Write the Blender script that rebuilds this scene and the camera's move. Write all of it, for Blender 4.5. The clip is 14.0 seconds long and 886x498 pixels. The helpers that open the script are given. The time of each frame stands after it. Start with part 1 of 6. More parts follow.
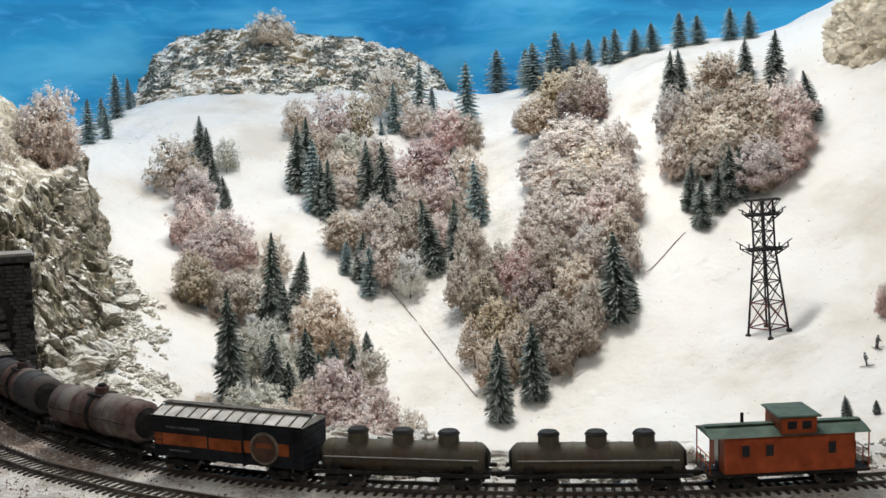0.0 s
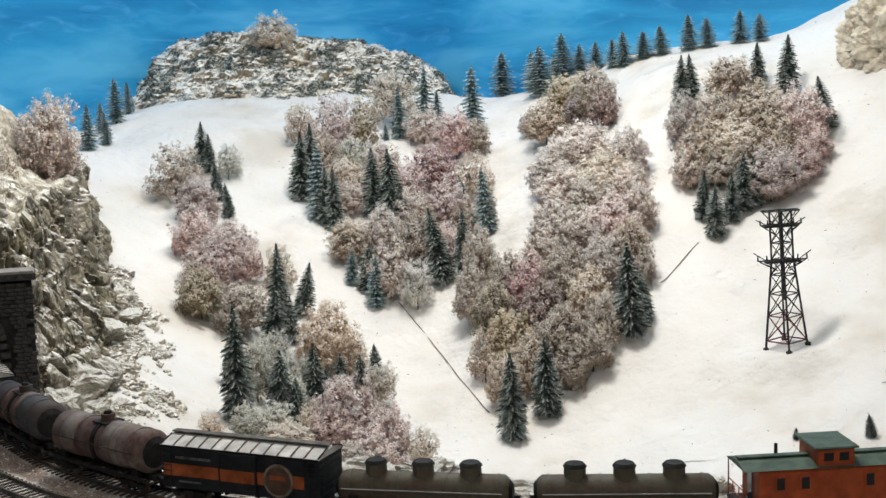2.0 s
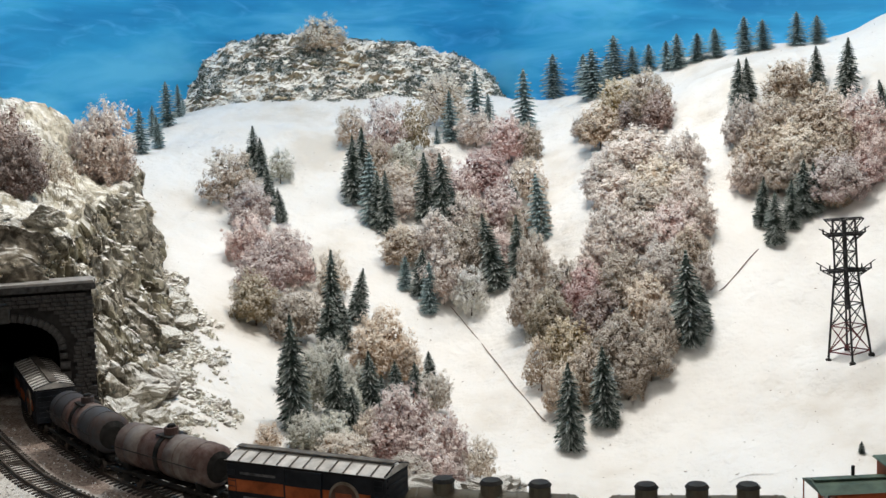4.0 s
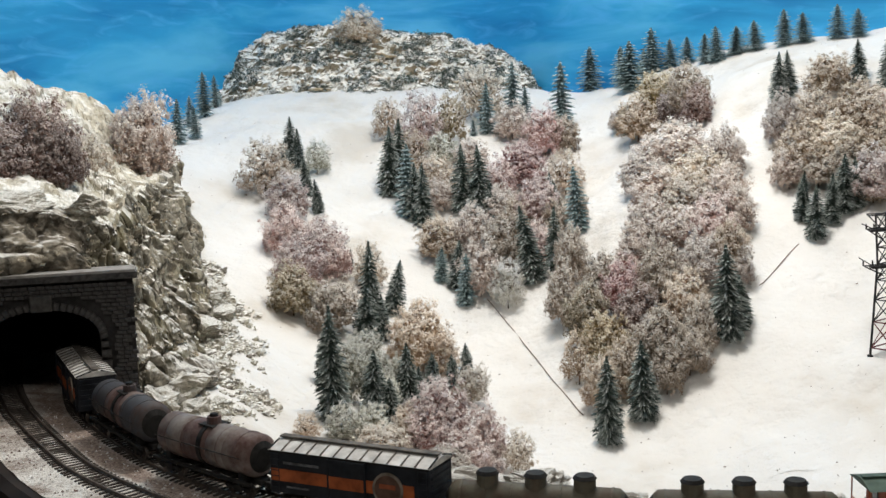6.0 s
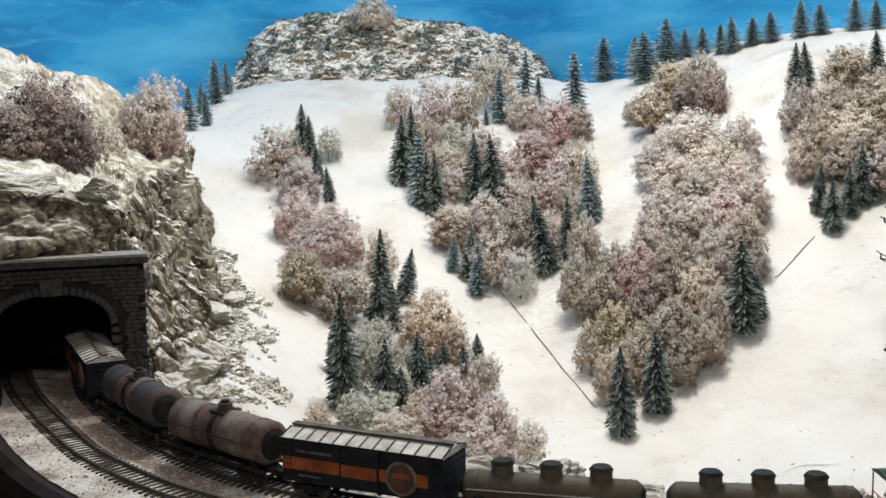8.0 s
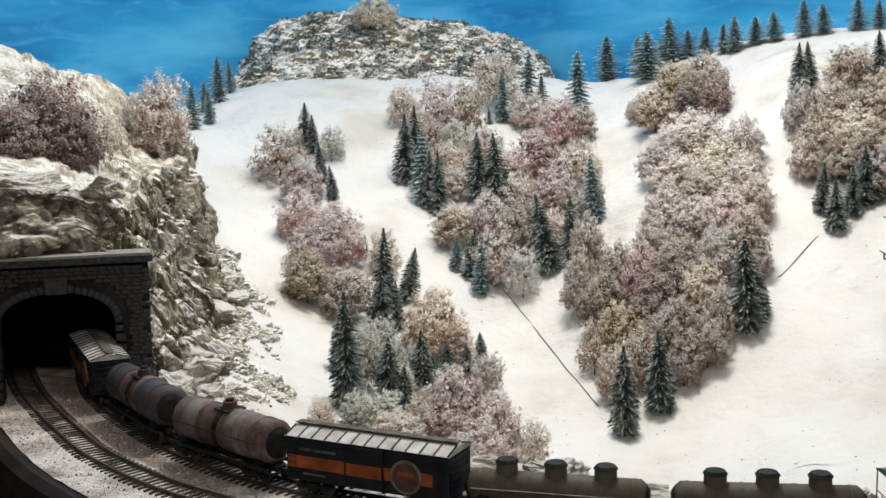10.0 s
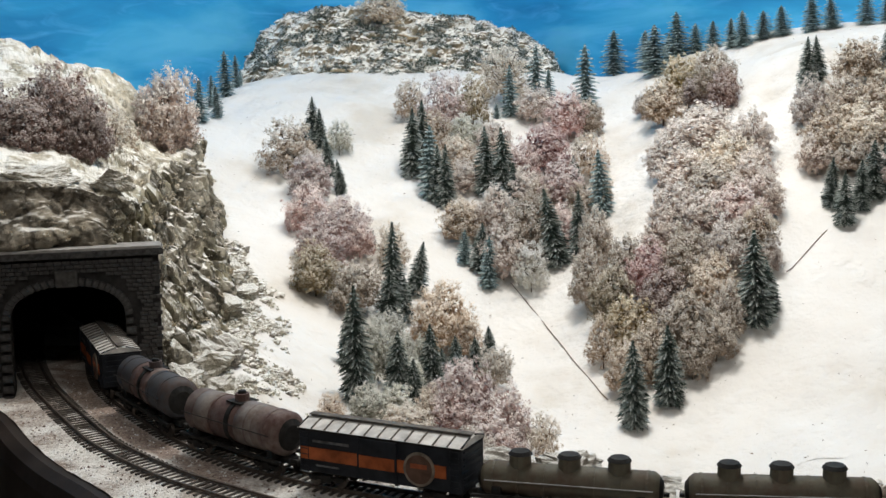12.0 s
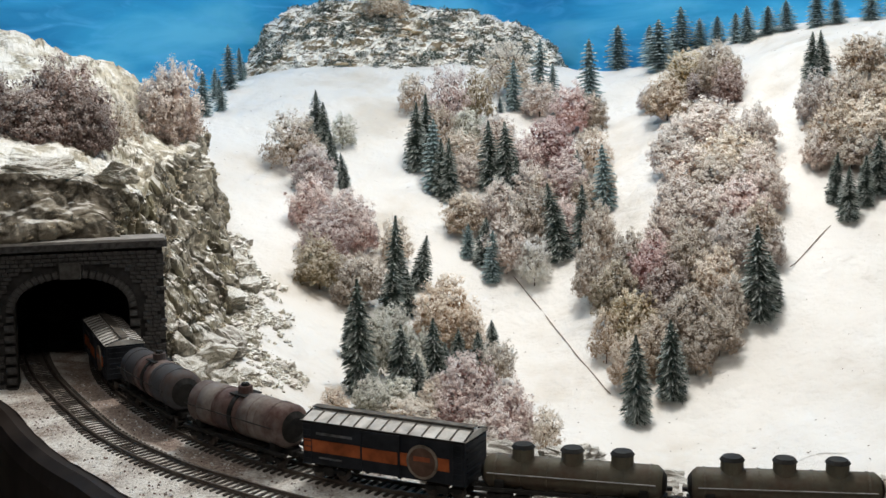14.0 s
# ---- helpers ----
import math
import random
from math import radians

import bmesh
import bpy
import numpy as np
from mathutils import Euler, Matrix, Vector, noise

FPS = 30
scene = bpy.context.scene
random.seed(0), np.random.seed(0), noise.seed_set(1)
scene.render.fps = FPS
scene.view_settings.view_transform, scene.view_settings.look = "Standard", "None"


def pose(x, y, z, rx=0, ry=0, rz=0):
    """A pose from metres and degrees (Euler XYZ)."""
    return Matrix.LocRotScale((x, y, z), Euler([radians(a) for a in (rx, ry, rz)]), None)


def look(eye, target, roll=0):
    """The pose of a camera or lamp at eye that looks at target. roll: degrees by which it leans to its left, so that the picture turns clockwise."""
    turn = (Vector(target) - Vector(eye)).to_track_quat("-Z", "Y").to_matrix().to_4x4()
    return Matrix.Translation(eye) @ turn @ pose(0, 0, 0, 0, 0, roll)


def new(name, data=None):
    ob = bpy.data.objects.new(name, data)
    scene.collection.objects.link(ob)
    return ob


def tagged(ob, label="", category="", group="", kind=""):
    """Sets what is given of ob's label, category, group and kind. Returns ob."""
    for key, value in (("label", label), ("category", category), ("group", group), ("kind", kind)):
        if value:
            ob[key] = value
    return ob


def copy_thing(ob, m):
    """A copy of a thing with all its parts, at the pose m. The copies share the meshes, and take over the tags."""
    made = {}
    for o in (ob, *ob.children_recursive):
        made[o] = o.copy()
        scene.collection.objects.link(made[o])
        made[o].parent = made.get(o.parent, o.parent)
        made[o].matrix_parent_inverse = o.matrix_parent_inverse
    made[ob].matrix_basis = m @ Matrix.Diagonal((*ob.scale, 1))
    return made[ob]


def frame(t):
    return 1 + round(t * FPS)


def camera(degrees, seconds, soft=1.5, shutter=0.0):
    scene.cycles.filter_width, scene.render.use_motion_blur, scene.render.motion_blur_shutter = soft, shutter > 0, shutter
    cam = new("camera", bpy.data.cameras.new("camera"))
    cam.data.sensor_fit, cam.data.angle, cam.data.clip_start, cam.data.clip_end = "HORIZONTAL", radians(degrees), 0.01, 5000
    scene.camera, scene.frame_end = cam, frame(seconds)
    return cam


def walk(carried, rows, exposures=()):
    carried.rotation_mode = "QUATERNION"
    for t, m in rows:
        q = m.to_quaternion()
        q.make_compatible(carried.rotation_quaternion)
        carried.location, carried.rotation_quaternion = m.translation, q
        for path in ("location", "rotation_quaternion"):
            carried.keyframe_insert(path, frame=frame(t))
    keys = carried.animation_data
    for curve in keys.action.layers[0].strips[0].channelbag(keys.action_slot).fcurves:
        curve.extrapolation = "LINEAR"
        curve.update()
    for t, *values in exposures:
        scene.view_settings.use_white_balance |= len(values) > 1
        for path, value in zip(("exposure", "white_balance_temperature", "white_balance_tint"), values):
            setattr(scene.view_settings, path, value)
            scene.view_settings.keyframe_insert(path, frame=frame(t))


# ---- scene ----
cam = camera(38.16, 14.0)
# seconds, place, yaw, pitch, roll
PATH = [
    (0.0, 0.0003, 0.0001, 1.4502, 0.00, -7.38, -1.52),
    (0.5, -0.0007, 0.0082, 1.4549, -0.05, -7.36, -1.59),
    (1.0, -0.0039, 0.0193, 1.4575, -0.22, -7.33, -1.67),
    (1.5, -0.0084, 0.0286, 1.4611, -0.28, -7.46, -1.68),
    (2.0, -0.0160, 0.0362, 1.4649, -0.21, -7.59, -1.64),
    (2.5, -0.0227, 0.0422, 1.4676, -0.00, -7.62, -1.60),
    (3.0, -0.0276, 0.0453, 1.4716, 0.42, -7.61, -1.58),
    (3.5, -0.0307, 0.0486, 1.4753, 0.90, -7.65, -1.64),
    (4.0, -0.0345, 0.0497, 1.4765, 1.58, -7.71, -1.71),
    (6.5, -0.0487, 0.0553, 1.4738, 3.01, -8.09, -1.31),
    (7.0, -0.0516, 0.0595, 1.4716, 3.03, -8.20, -1.08),
    (7.5, -0.0528, 0.0628, 1.4706, 3.09, -8.27, -0.97),
    (8.0, -0.0523, 0.0641, 1.4699, 3.22, -8.34, -0.89),
    (10.5, -0.0570, 0.0614, 1.4703, 3.28, -8.39, -0.78),
    (11.0, -0.0601, 0.0598, 1.4693, 3.33, -8.38, -0.80),
    (11.5, -0.0620, 0.0613, 1.4684, 3.37, -8.43, -0.80),
    (12.0, -0.0615, 0.0626, 1.4675, 3.41, -8.56, -0.77),
    (12.5, -0.0606, 0.0645, 1.4672, 3.41, -8.67, -0.68),
    (13.0, -0.0605, 0.0653, 1.4662, 3.42, -8.76, -0.58),
    (13.5, -0.0617, 0.0646, 1.4660, 3.46, -8.79, -0.55),
    (14.0, -0.0622, 0.0622, 1.4666, 3.54, -8.80, -0.56),
]
walk(cam, [(t, pose(x, y, z, 90 + pitch, 0, yaw) @ pose(0, 0, 0, 0, 0, roll)) for t, x, y, z, yaw, pitch, roll in PATH])

# ---- light: hidden lamp over the valley, three added fill lamps, dim room round it ----
world = bpy.data.worlds.new("room_air")
scene.world = world
world.use_nodes = True
world.node_tree.nodes["Background"].inputs[0].default_value = (0.88, 0.93, 1.0, 1)
world.node_tree.nodes["Background"].inputs[1].default_value = 0.115


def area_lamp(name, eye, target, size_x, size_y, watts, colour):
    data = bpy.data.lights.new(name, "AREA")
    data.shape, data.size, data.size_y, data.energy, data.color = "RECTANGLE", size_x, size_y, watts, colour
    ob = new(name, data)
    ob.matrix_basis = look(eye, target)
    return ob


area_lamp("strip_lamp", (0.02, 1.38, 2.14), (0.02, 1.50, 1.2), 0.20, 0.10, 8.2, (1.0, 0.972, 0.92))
# added fill, no fixture there: brightens the backdrop and the upper slopes
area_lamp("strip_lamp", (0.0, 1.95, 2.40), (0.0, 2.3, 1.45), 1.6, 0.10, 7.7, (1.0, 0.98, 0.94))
# added fill as well, brightens the tracks and the shelf
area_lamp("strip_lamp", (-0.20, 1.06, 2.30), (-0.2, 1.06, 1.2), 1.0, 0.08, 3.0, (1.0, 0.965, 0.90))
# unseen fill added in front to lift train sides, portal and cliff face
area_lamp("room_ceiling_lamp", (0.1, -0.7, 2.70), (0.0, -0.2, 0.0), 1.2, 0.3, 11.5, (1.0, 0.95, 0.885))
scene.view_settings.exposure = 0.0


# ---- materials ----
def shader(name, rough=0.8, metal=0.0):
    m = bpy.data.materials.new(name)
    m.use_nodes = True
    n = m.node_tree.nodes
    b = n["Principled BSDF"]
    b.inputs["Roughness"].default_value, b.inputs["Metallic"].default_value = rough, metal
    b.inputs["Specular IOR Level"].default_value = 0.25
    return m, n, m.node_tree.links, b


def noise_node(n, l, scale, detail=4.0, rough=0.55, where="Object"):
    c = n.new("ShaderNodeTexCoord")
    t = n.new("ShaderNodeTexNoise")
    t.inputs["Scale"].default_value, t.inputs["Detail"].default_value, t.inputs["Roughness"].default_value = scale, detail, rough
    l.new(c.outputs[where], t.inputs["Vector"])
    return t


def ramp(n, l, source, stops):
    r = n.new("ShaderNodeValToRGB")
    while len(r.color_ramp.elements) < len(stops):
        r.color_ramp.elements.new(0.5)
    for e, (p, c) in zip(r.color_ramp.elements, stops):
        e.position, e.color = p, (*c, 1)
    l.new(source, r.inputs[0])
    return r.outputs[0]


def mix(n, l, factor, a, b, how="MIX"):
    m = n.new("ShaderNodeMix")
    m.data_type, m.blend_type = "RGBA", how
    for socket, v in ((m.inputs["Factor"], factor), (m.inputs["A"], a), (m.inputs["B"], b)):
        if isinstance(v, (int, float)):
            socket.default_value = v
        elif isinstance(v, tuple):
            socket.default_value = (*v, 1)
        else:
            l.new(v, socket)
    return m.outputs["Result"]


def bump(n, l, b, height, strength, distance):
    k = n.new("ShaderNodeBump")
    k.inputs["Strength"].default_value, k.inputs["Distance"].default_value = strength, distance
    l.new(height, k.inputs["Height"])
    l.new(k.outputs[0], b.inputs["Normal"])


def upward(n, l, low, high):
    """1 where a face looks up, 0 where it is steep."""
    g, s, r = n.new("ShaderNodeNewGeometry"), n.new("ShaderNodeSeparateXYZ"), n.new("ShaderNodeMapRange")
    r.inputs["From Min"].default_value, r.inputs["From Max"].default_value = low, high
    l.new(g.outputs["Normal"], s.inputs[0])
    l.new(s.outputs["Z"], r.inputs["Value"])
    return r.outputs[0]


def plain(name, colour, rough=0.6, metal=0.0, wear=0.12, scale=60.0):
    m, n, l, b = shader(name, rough, metal)
    t = noise_node(n, l, scale)
    dark, light = tuple(c * (1 - 2 * wear) for c in colour), tuple(min(1, c * (1 + wear) + 0.01) for c in colour)
    l.new(ramp(n, l, t.outputs[0], [(0.3, dark), (0.7, light)]), b.inputs["Base Color"])
    bump(n, l, b, t.outputs[0], 0.15, 0.001)
    return m


def snow_material():
    m, n, l, b = shader("plaster_snow", 0.75)
    big, fine = noise_node(n, l, 5.0, 5), noise_node(n, l, 160.0, 6)
    tone = ramp(n, l, big.outputs[0], [(0.36, (0.63, 0.585, 0.525)), (0.46, (0.745, 0.72, 0.685)), (0.64, (0.785, 0.775, 0.757))])
    specks = noise_node(n, l, 230.0, 3, 0.7)
    spots = ramp(n, l, specks.outputs[0], [(0.71, (0, 0, 0)), (0.76, (1, 1, 1))])
    l.new(mix(n, l, spots, tone, (0.38, 0.32, 0.25)), b.inputs["Base Color"])
    lumps, spot = noise_node(n, l, 24.0, 9, 0.66), noise_node(n, l, 7.0, 4, 0.6)
    scuffed = n.new("ShaderNodeMath")
    scuffed.operation = "MULTIPLY"
    l.new(lumps.outputs[0], scuffed.inputs[0])
    l.new(ramp(n, l, spot.outputs[0], [(0.46, (0.25, 0.25, 0.25)), (0.60, (1, 1, 1))]), scuffed.inputs[1])
    both = n.new("ShaderNodeMath")
    both.operation = "MULTIPLY_ADD"
    both.inputs[1].default_value = 0.18
    l.new(fine.outputs[0], both.inputs[0])
    l.new(scuffed.outputs[0], both.inputs[2])
    bump(n, l, b, both.outputs[0], 0.75, 0.012)
    return m


def rock_material(name, dark, mid, light, snow=(0.40, 0.85), moss=None, rugged=0.0, cover=(0.40, 0.50), cracks=0.0):
    """Plaster rock: two scales of tone, stains, pits, and snow lying where faces look up."""
    m, n, l, b = shader(name, 0.9)
    big, fine = noise_node(n, l, 22.0, 8, 0.62), noise_node(n, l, 150.0, 6, 0.65)
    tone = ramp(n, l, big.outputs[0], [(0.32, dark), (0.46, mid), (0.64, light)])
    grain = ramp(n, l, fine.outputs[0], [(0.30, tuple(c * 0.55 for c in mid)), (0.62, tuple(min(1, c * 1.25) for c in light))])
    tone = mix(n, l, 0.38, tone, grain)
    if moss:
        patch = noise_node(n, l, 11.0, 5, 0.6)
        tone = mix(n, l, ramp(n, l, patch.outputs[0], [(0.51, (0, 0, 0)), (0.63, (0.6, 0.6, 0.6))]), tone, moss)
    height, strength, deep = fine.outputs[0], 0.8, 0.004
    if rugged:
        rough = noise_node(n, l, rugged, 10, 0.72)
        # dark tone where the bump noise runs low
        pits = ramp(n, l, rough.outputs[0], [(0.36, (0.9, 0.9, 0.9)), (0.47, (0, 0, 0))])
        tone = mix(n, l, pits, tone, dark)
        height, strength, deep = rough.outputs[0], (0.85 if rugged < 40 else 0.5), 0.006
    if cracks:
        # dark blotches, then a net of crooked dark crevices, both in colour only
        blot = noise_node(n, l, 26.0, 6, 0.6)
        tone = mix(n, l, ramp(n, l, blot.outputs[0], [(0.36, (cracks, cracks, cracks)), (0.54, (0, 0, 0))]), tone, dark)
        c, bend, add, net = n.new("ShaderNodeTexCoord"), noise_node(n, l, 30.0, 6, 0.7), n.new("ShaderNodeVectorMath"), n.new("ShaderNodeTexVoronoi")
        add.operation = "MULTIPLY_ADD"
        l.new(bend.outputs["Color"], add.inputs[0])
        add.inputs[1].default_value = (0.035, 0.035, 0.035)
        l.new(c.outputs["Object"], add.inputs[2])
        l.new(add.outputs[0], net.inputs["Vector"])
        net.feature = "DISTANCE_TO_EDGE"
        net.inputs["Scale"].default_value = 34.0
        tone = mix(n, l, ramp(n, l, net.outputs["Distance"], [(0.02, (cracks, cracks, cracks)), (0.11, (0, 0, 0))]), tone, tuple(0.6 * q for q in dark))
    if snow:
        up, broken = upward(n, l, *snow), noise_node(n, l, 48.0, 7, 0.7)
        f = n.new("ShaderNodeMath")
        f.operation = "MULTIPLY"
        l.new(up, f.inputs[0])
        l.new(ramp(n, l, broken.outputs[0], [(cover[0], (0.0, 0.0, 0.0)), (cover[1], (1, 1, 1))]), f.inputs[1])
        tone = mix(n, l, f.outputs[0], tone, (0.86, 0.845, 0.80))
    l.new(tone, b.inputs["Base Color"])
    bump(n, l, b, height, strength, deep)
    return m


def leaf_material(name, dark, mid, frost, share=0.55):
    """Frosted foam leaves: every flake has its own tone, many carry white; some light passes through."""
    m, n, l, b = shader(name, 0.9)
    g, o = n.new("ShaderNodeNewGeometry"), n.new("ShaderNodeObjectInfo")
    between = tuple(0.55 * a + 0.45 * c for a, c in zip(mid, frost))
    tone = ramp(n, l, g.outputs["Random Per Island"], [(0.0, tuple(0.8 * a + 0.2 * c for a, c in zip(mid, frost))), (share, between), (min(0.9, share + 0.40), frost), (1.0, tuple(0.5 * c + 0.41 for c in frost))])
    # tip: 1 frosted, 0 dark; the dark end also paints the crown's own shade
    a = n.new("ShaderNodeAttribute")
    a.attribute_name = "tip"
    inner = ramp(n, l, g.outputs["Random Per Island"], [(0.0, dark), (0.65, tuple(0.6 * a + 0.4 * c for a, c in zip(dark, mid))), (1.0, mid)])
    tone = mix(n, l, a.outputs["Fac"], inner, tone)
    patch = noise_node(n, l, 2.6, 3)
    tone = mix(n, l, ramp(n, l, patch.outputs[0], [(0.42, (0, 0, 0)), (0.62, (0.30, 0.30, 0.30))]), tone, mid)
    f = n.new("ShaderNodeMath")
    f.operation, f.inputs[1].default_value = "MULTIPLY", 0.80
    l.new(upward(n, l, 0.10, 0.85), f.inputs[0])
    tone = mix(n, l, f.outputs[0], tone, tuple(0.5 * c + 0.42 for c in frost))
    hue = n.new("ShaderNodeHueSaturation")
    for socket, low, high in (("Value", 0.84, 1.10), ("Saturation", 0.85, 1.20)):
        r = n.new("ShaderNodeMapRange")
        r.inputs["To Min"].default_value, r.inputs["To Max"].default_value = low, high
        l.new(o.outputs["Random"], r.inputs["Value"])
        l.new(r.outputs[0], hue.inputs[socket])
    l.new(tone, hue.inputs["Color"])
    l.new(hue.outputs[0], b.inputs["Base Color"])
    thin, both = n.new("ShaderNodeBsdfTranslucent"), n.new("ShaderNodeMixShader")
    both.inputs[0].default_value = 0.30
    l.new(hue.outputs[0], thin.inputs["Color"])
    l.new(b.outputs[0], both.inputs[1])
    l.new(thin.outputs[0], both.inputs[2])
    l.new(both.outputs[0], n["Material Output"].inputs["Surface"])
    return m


def needle_material(name, greens, white):
    m, n, l, b = shader(name, 0.85)
    g = n.new("ShaderNodeNewGeometry")
    a = n.new("ShaderNodeAttribute")
    a.attribute_name = "frost"
    green = ramp(n, l, g.outputs["Random Per Island"], [(0.0, greens[0]), (0.55, greens[1]), (1.0, greens[2])])
    l.new(mix(n, l, a.outputs["Fac"], green, white), b.inputs["Base Color"])
    return m


def backdrop_material():
    m, n, l, b = shader("painted_blue_sky", 0.6)
    c, s, sep = n.new("ShaderNodeTexCoord"), n.new("ShaderNodeMapping"), n.new("ShaderNodeSeparateXYZ")
    s.inputs["Scale"].default_value = (1.0, 1.0, 4.5)
    t, f = n.new("ShaderNodeTexNoise"), n.new("ShaderNodeTexNoise")
    t.inputs["Scale"].default_value, t.inputs["Detail"].default_value, t.inputs["Distortion"].default_value = 3.2, 6, 0.6
    f.inputs["Scale"].default_value, f.inputs["Detail"].default_value, f.inputs["Distortion"].default_value = 9.0, 8, 1.2
    l.new(c.outputs["Object"], s.inputs[0])
    l.new(s.outputs[0], t.inputs["Vector"])
    l.new(s.outputs[0], f.inputs["Vector"])
    blue = ramp(n, l, t.outputs[0], [(0.30, (0.014, 0.215, 0.49)), (0.52, (0.030, 0.33, 0.64)), (0.70, (0.10, 0.475, 0.77))])
    wisps = ramp(n, l, f.outputs[0], [(0.50, (0, 0, 0)), (0.74, (0.7, 0.7, 0.7))])
    l.new(mix(n, l, wisps, blue, (0.10, 0.44, 0.80)), b.inputs["Base Color"])
    bump(n, l, b, f.outputs[0], 0.15, 0.003)
    return m


SNOW = snow_material()
BACKDROP = backdrop_material()
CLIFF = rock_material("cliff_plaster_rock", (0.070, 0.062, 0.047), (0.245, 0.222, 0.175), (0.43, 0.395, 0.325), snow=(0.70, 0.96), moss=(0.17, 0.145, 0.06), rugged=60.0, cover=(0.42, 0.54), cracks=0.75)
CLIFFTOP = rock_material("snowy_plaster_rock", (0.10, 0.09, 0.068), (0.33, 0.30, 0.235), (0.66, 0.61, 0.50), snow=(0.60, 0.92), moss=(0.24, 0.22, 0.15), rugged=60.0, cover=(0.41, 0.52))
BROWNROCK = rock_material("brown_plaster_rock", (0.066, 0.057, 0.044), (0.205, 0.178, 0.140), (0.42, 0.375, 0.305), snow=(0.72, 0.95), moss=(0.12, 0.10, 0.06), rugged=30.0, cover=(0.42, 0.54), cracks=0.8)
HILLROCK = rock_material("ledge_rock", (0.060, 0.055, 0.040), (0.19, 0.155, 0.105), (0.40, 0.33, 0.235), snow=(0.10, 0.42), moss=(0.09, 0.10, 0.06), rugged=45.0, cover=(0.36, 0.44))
BOULDER = rock_material("grey_boulder_rock", (0.09, 0.08, 0.065), (0.24, 0.215, 0.18), (0.42, 0.39, 0.34), snow=(0.55, 0.95), rugged=80.0)
TANROCK = rock_material("tan_outcrop_rock", (0.22, 0.18, 0.125), (0.50, 0.44, 0.335), (0.72, 0.66, 0.55), snow=None, rugged=45.0)
FASCIA = plain("dark_brown_fascia", (0.019, 0.012, 0.009), 0.55, 0, 0.2, 25)
SLEEPER = plain("dark_sleeper", (0.060, 0.050, 0.043), 0.9, 0, 0.3, 200)
RAIL = plain("rusty_rail_steel", (0.16, 0.13, 0.11), 0.45, 0.7, 0.25, 150)
STONE = plain("dark_portal_stone", (0.053, 0.050, 0.049), 0.9, 0, 0.28, 240)
MORTAR = plain("portal_mortar", (0.027, 0.025, 0.024), 0.95, 0, 0.2, 120)
COPING = plain("snow_dusted_coping", (0.30, 0.285, 0.27), 0.9, 0, 0.15, 120)
# one near-black colour over the whole tunnel lining
TUNNELDARK = plain("tunnel_near_black", (0.006, 0.006, 0.006), 0.95, 0, 0.2, 30)
BARK = plain("brown_bark", (0.075, 0.05, 0.035), 0.95, 0, 0.3, 300)
IRON = plain("black_painted_iron", (0.018, 0.017, 0.018), 0.55, 0.2, 0.25, 300)
REDIRON = plain("red_primer_iron", (0.11, 0.020, 0.022), 0.6, 0.1, 0.25, 300)
# pale paint for the unseen walls, so that they bounce fill light
WALLPAINT = plain("room_paint", (0.60, 0.58, 0.55), 0.9, 0, 0.08, 3)
STICK = plain("weathered_stick", (0.19, 0.135, 0.10), 0.9, 0, 0.35, 200)
NEEDLES = needle_material("frosted_needles", ((0.007, 0.017, 0.012), (0.016, 0.036, 0.027), (0.038, 0.066, 0.052)), (0.76, 0.82, 0.79))
RIMED = needle_material("rimed_needles", ((0.010, 0.030, 0.028), (0.022, 0.058, 0.056), (0.050, 0.100, 0.096)), (0.60, 0.74, 0.76))
FOLIAGE = {
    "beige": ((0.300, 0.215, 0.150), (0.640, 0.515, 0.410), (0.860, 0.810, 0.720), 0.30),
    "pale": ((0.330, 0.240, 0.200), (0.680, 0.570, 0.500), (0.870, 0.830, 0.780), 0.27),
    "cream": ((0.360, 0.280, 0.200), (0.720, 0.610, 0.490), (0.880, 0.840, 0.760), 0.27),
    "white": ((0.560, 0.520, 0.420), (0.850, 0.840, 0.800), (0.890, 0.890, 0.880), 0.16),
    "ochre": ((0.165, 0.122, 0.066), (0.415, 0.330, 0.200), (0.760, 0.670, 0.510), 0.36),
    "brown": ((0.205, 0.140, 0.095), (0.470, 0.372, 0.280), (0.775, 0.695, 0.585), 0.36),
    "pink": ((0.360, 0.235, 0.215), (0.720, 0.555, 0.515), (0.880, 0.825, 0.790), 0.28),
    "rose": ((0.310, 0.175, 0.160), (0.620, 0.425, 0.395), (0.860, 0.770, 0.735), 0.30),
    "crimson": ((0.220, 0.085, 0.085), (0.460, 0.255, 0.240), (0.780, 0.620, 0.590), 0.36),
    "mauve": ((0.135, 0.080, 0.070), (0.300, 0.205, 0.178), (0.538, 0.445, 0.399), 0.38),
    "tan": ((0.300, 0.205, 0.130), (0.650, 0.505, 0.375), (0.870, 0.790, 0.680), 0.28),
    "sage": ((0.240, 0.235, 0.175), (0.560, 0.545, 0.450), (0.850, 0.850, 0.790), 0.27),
}
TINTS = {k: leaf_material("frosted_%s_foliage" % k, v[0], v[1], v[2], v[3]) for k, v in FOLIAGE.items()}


# ---- mesh helpers ----
def mesh_from(name, verts, faces, material, smooth=False):
    me = bpy.data.meshes.new(name)
    me.from_pydata([tuple(map(float, v)) for v in verts], [], [tuple(f) for f in faces])
    me.materials.append(material)
    if smooth:
        me.polygons.foreach_set("use_smooth", [True] * len(me.polygons))
    me.update()
    return me


def under(ob, parent):
    ob.parent = parent
    return ob


def piece(name, me, parent=None, label=""):
    ob = new(name, me)
    if parent is not None:
        ob.parent = parent
    return tagged(ob, label) if label else ob


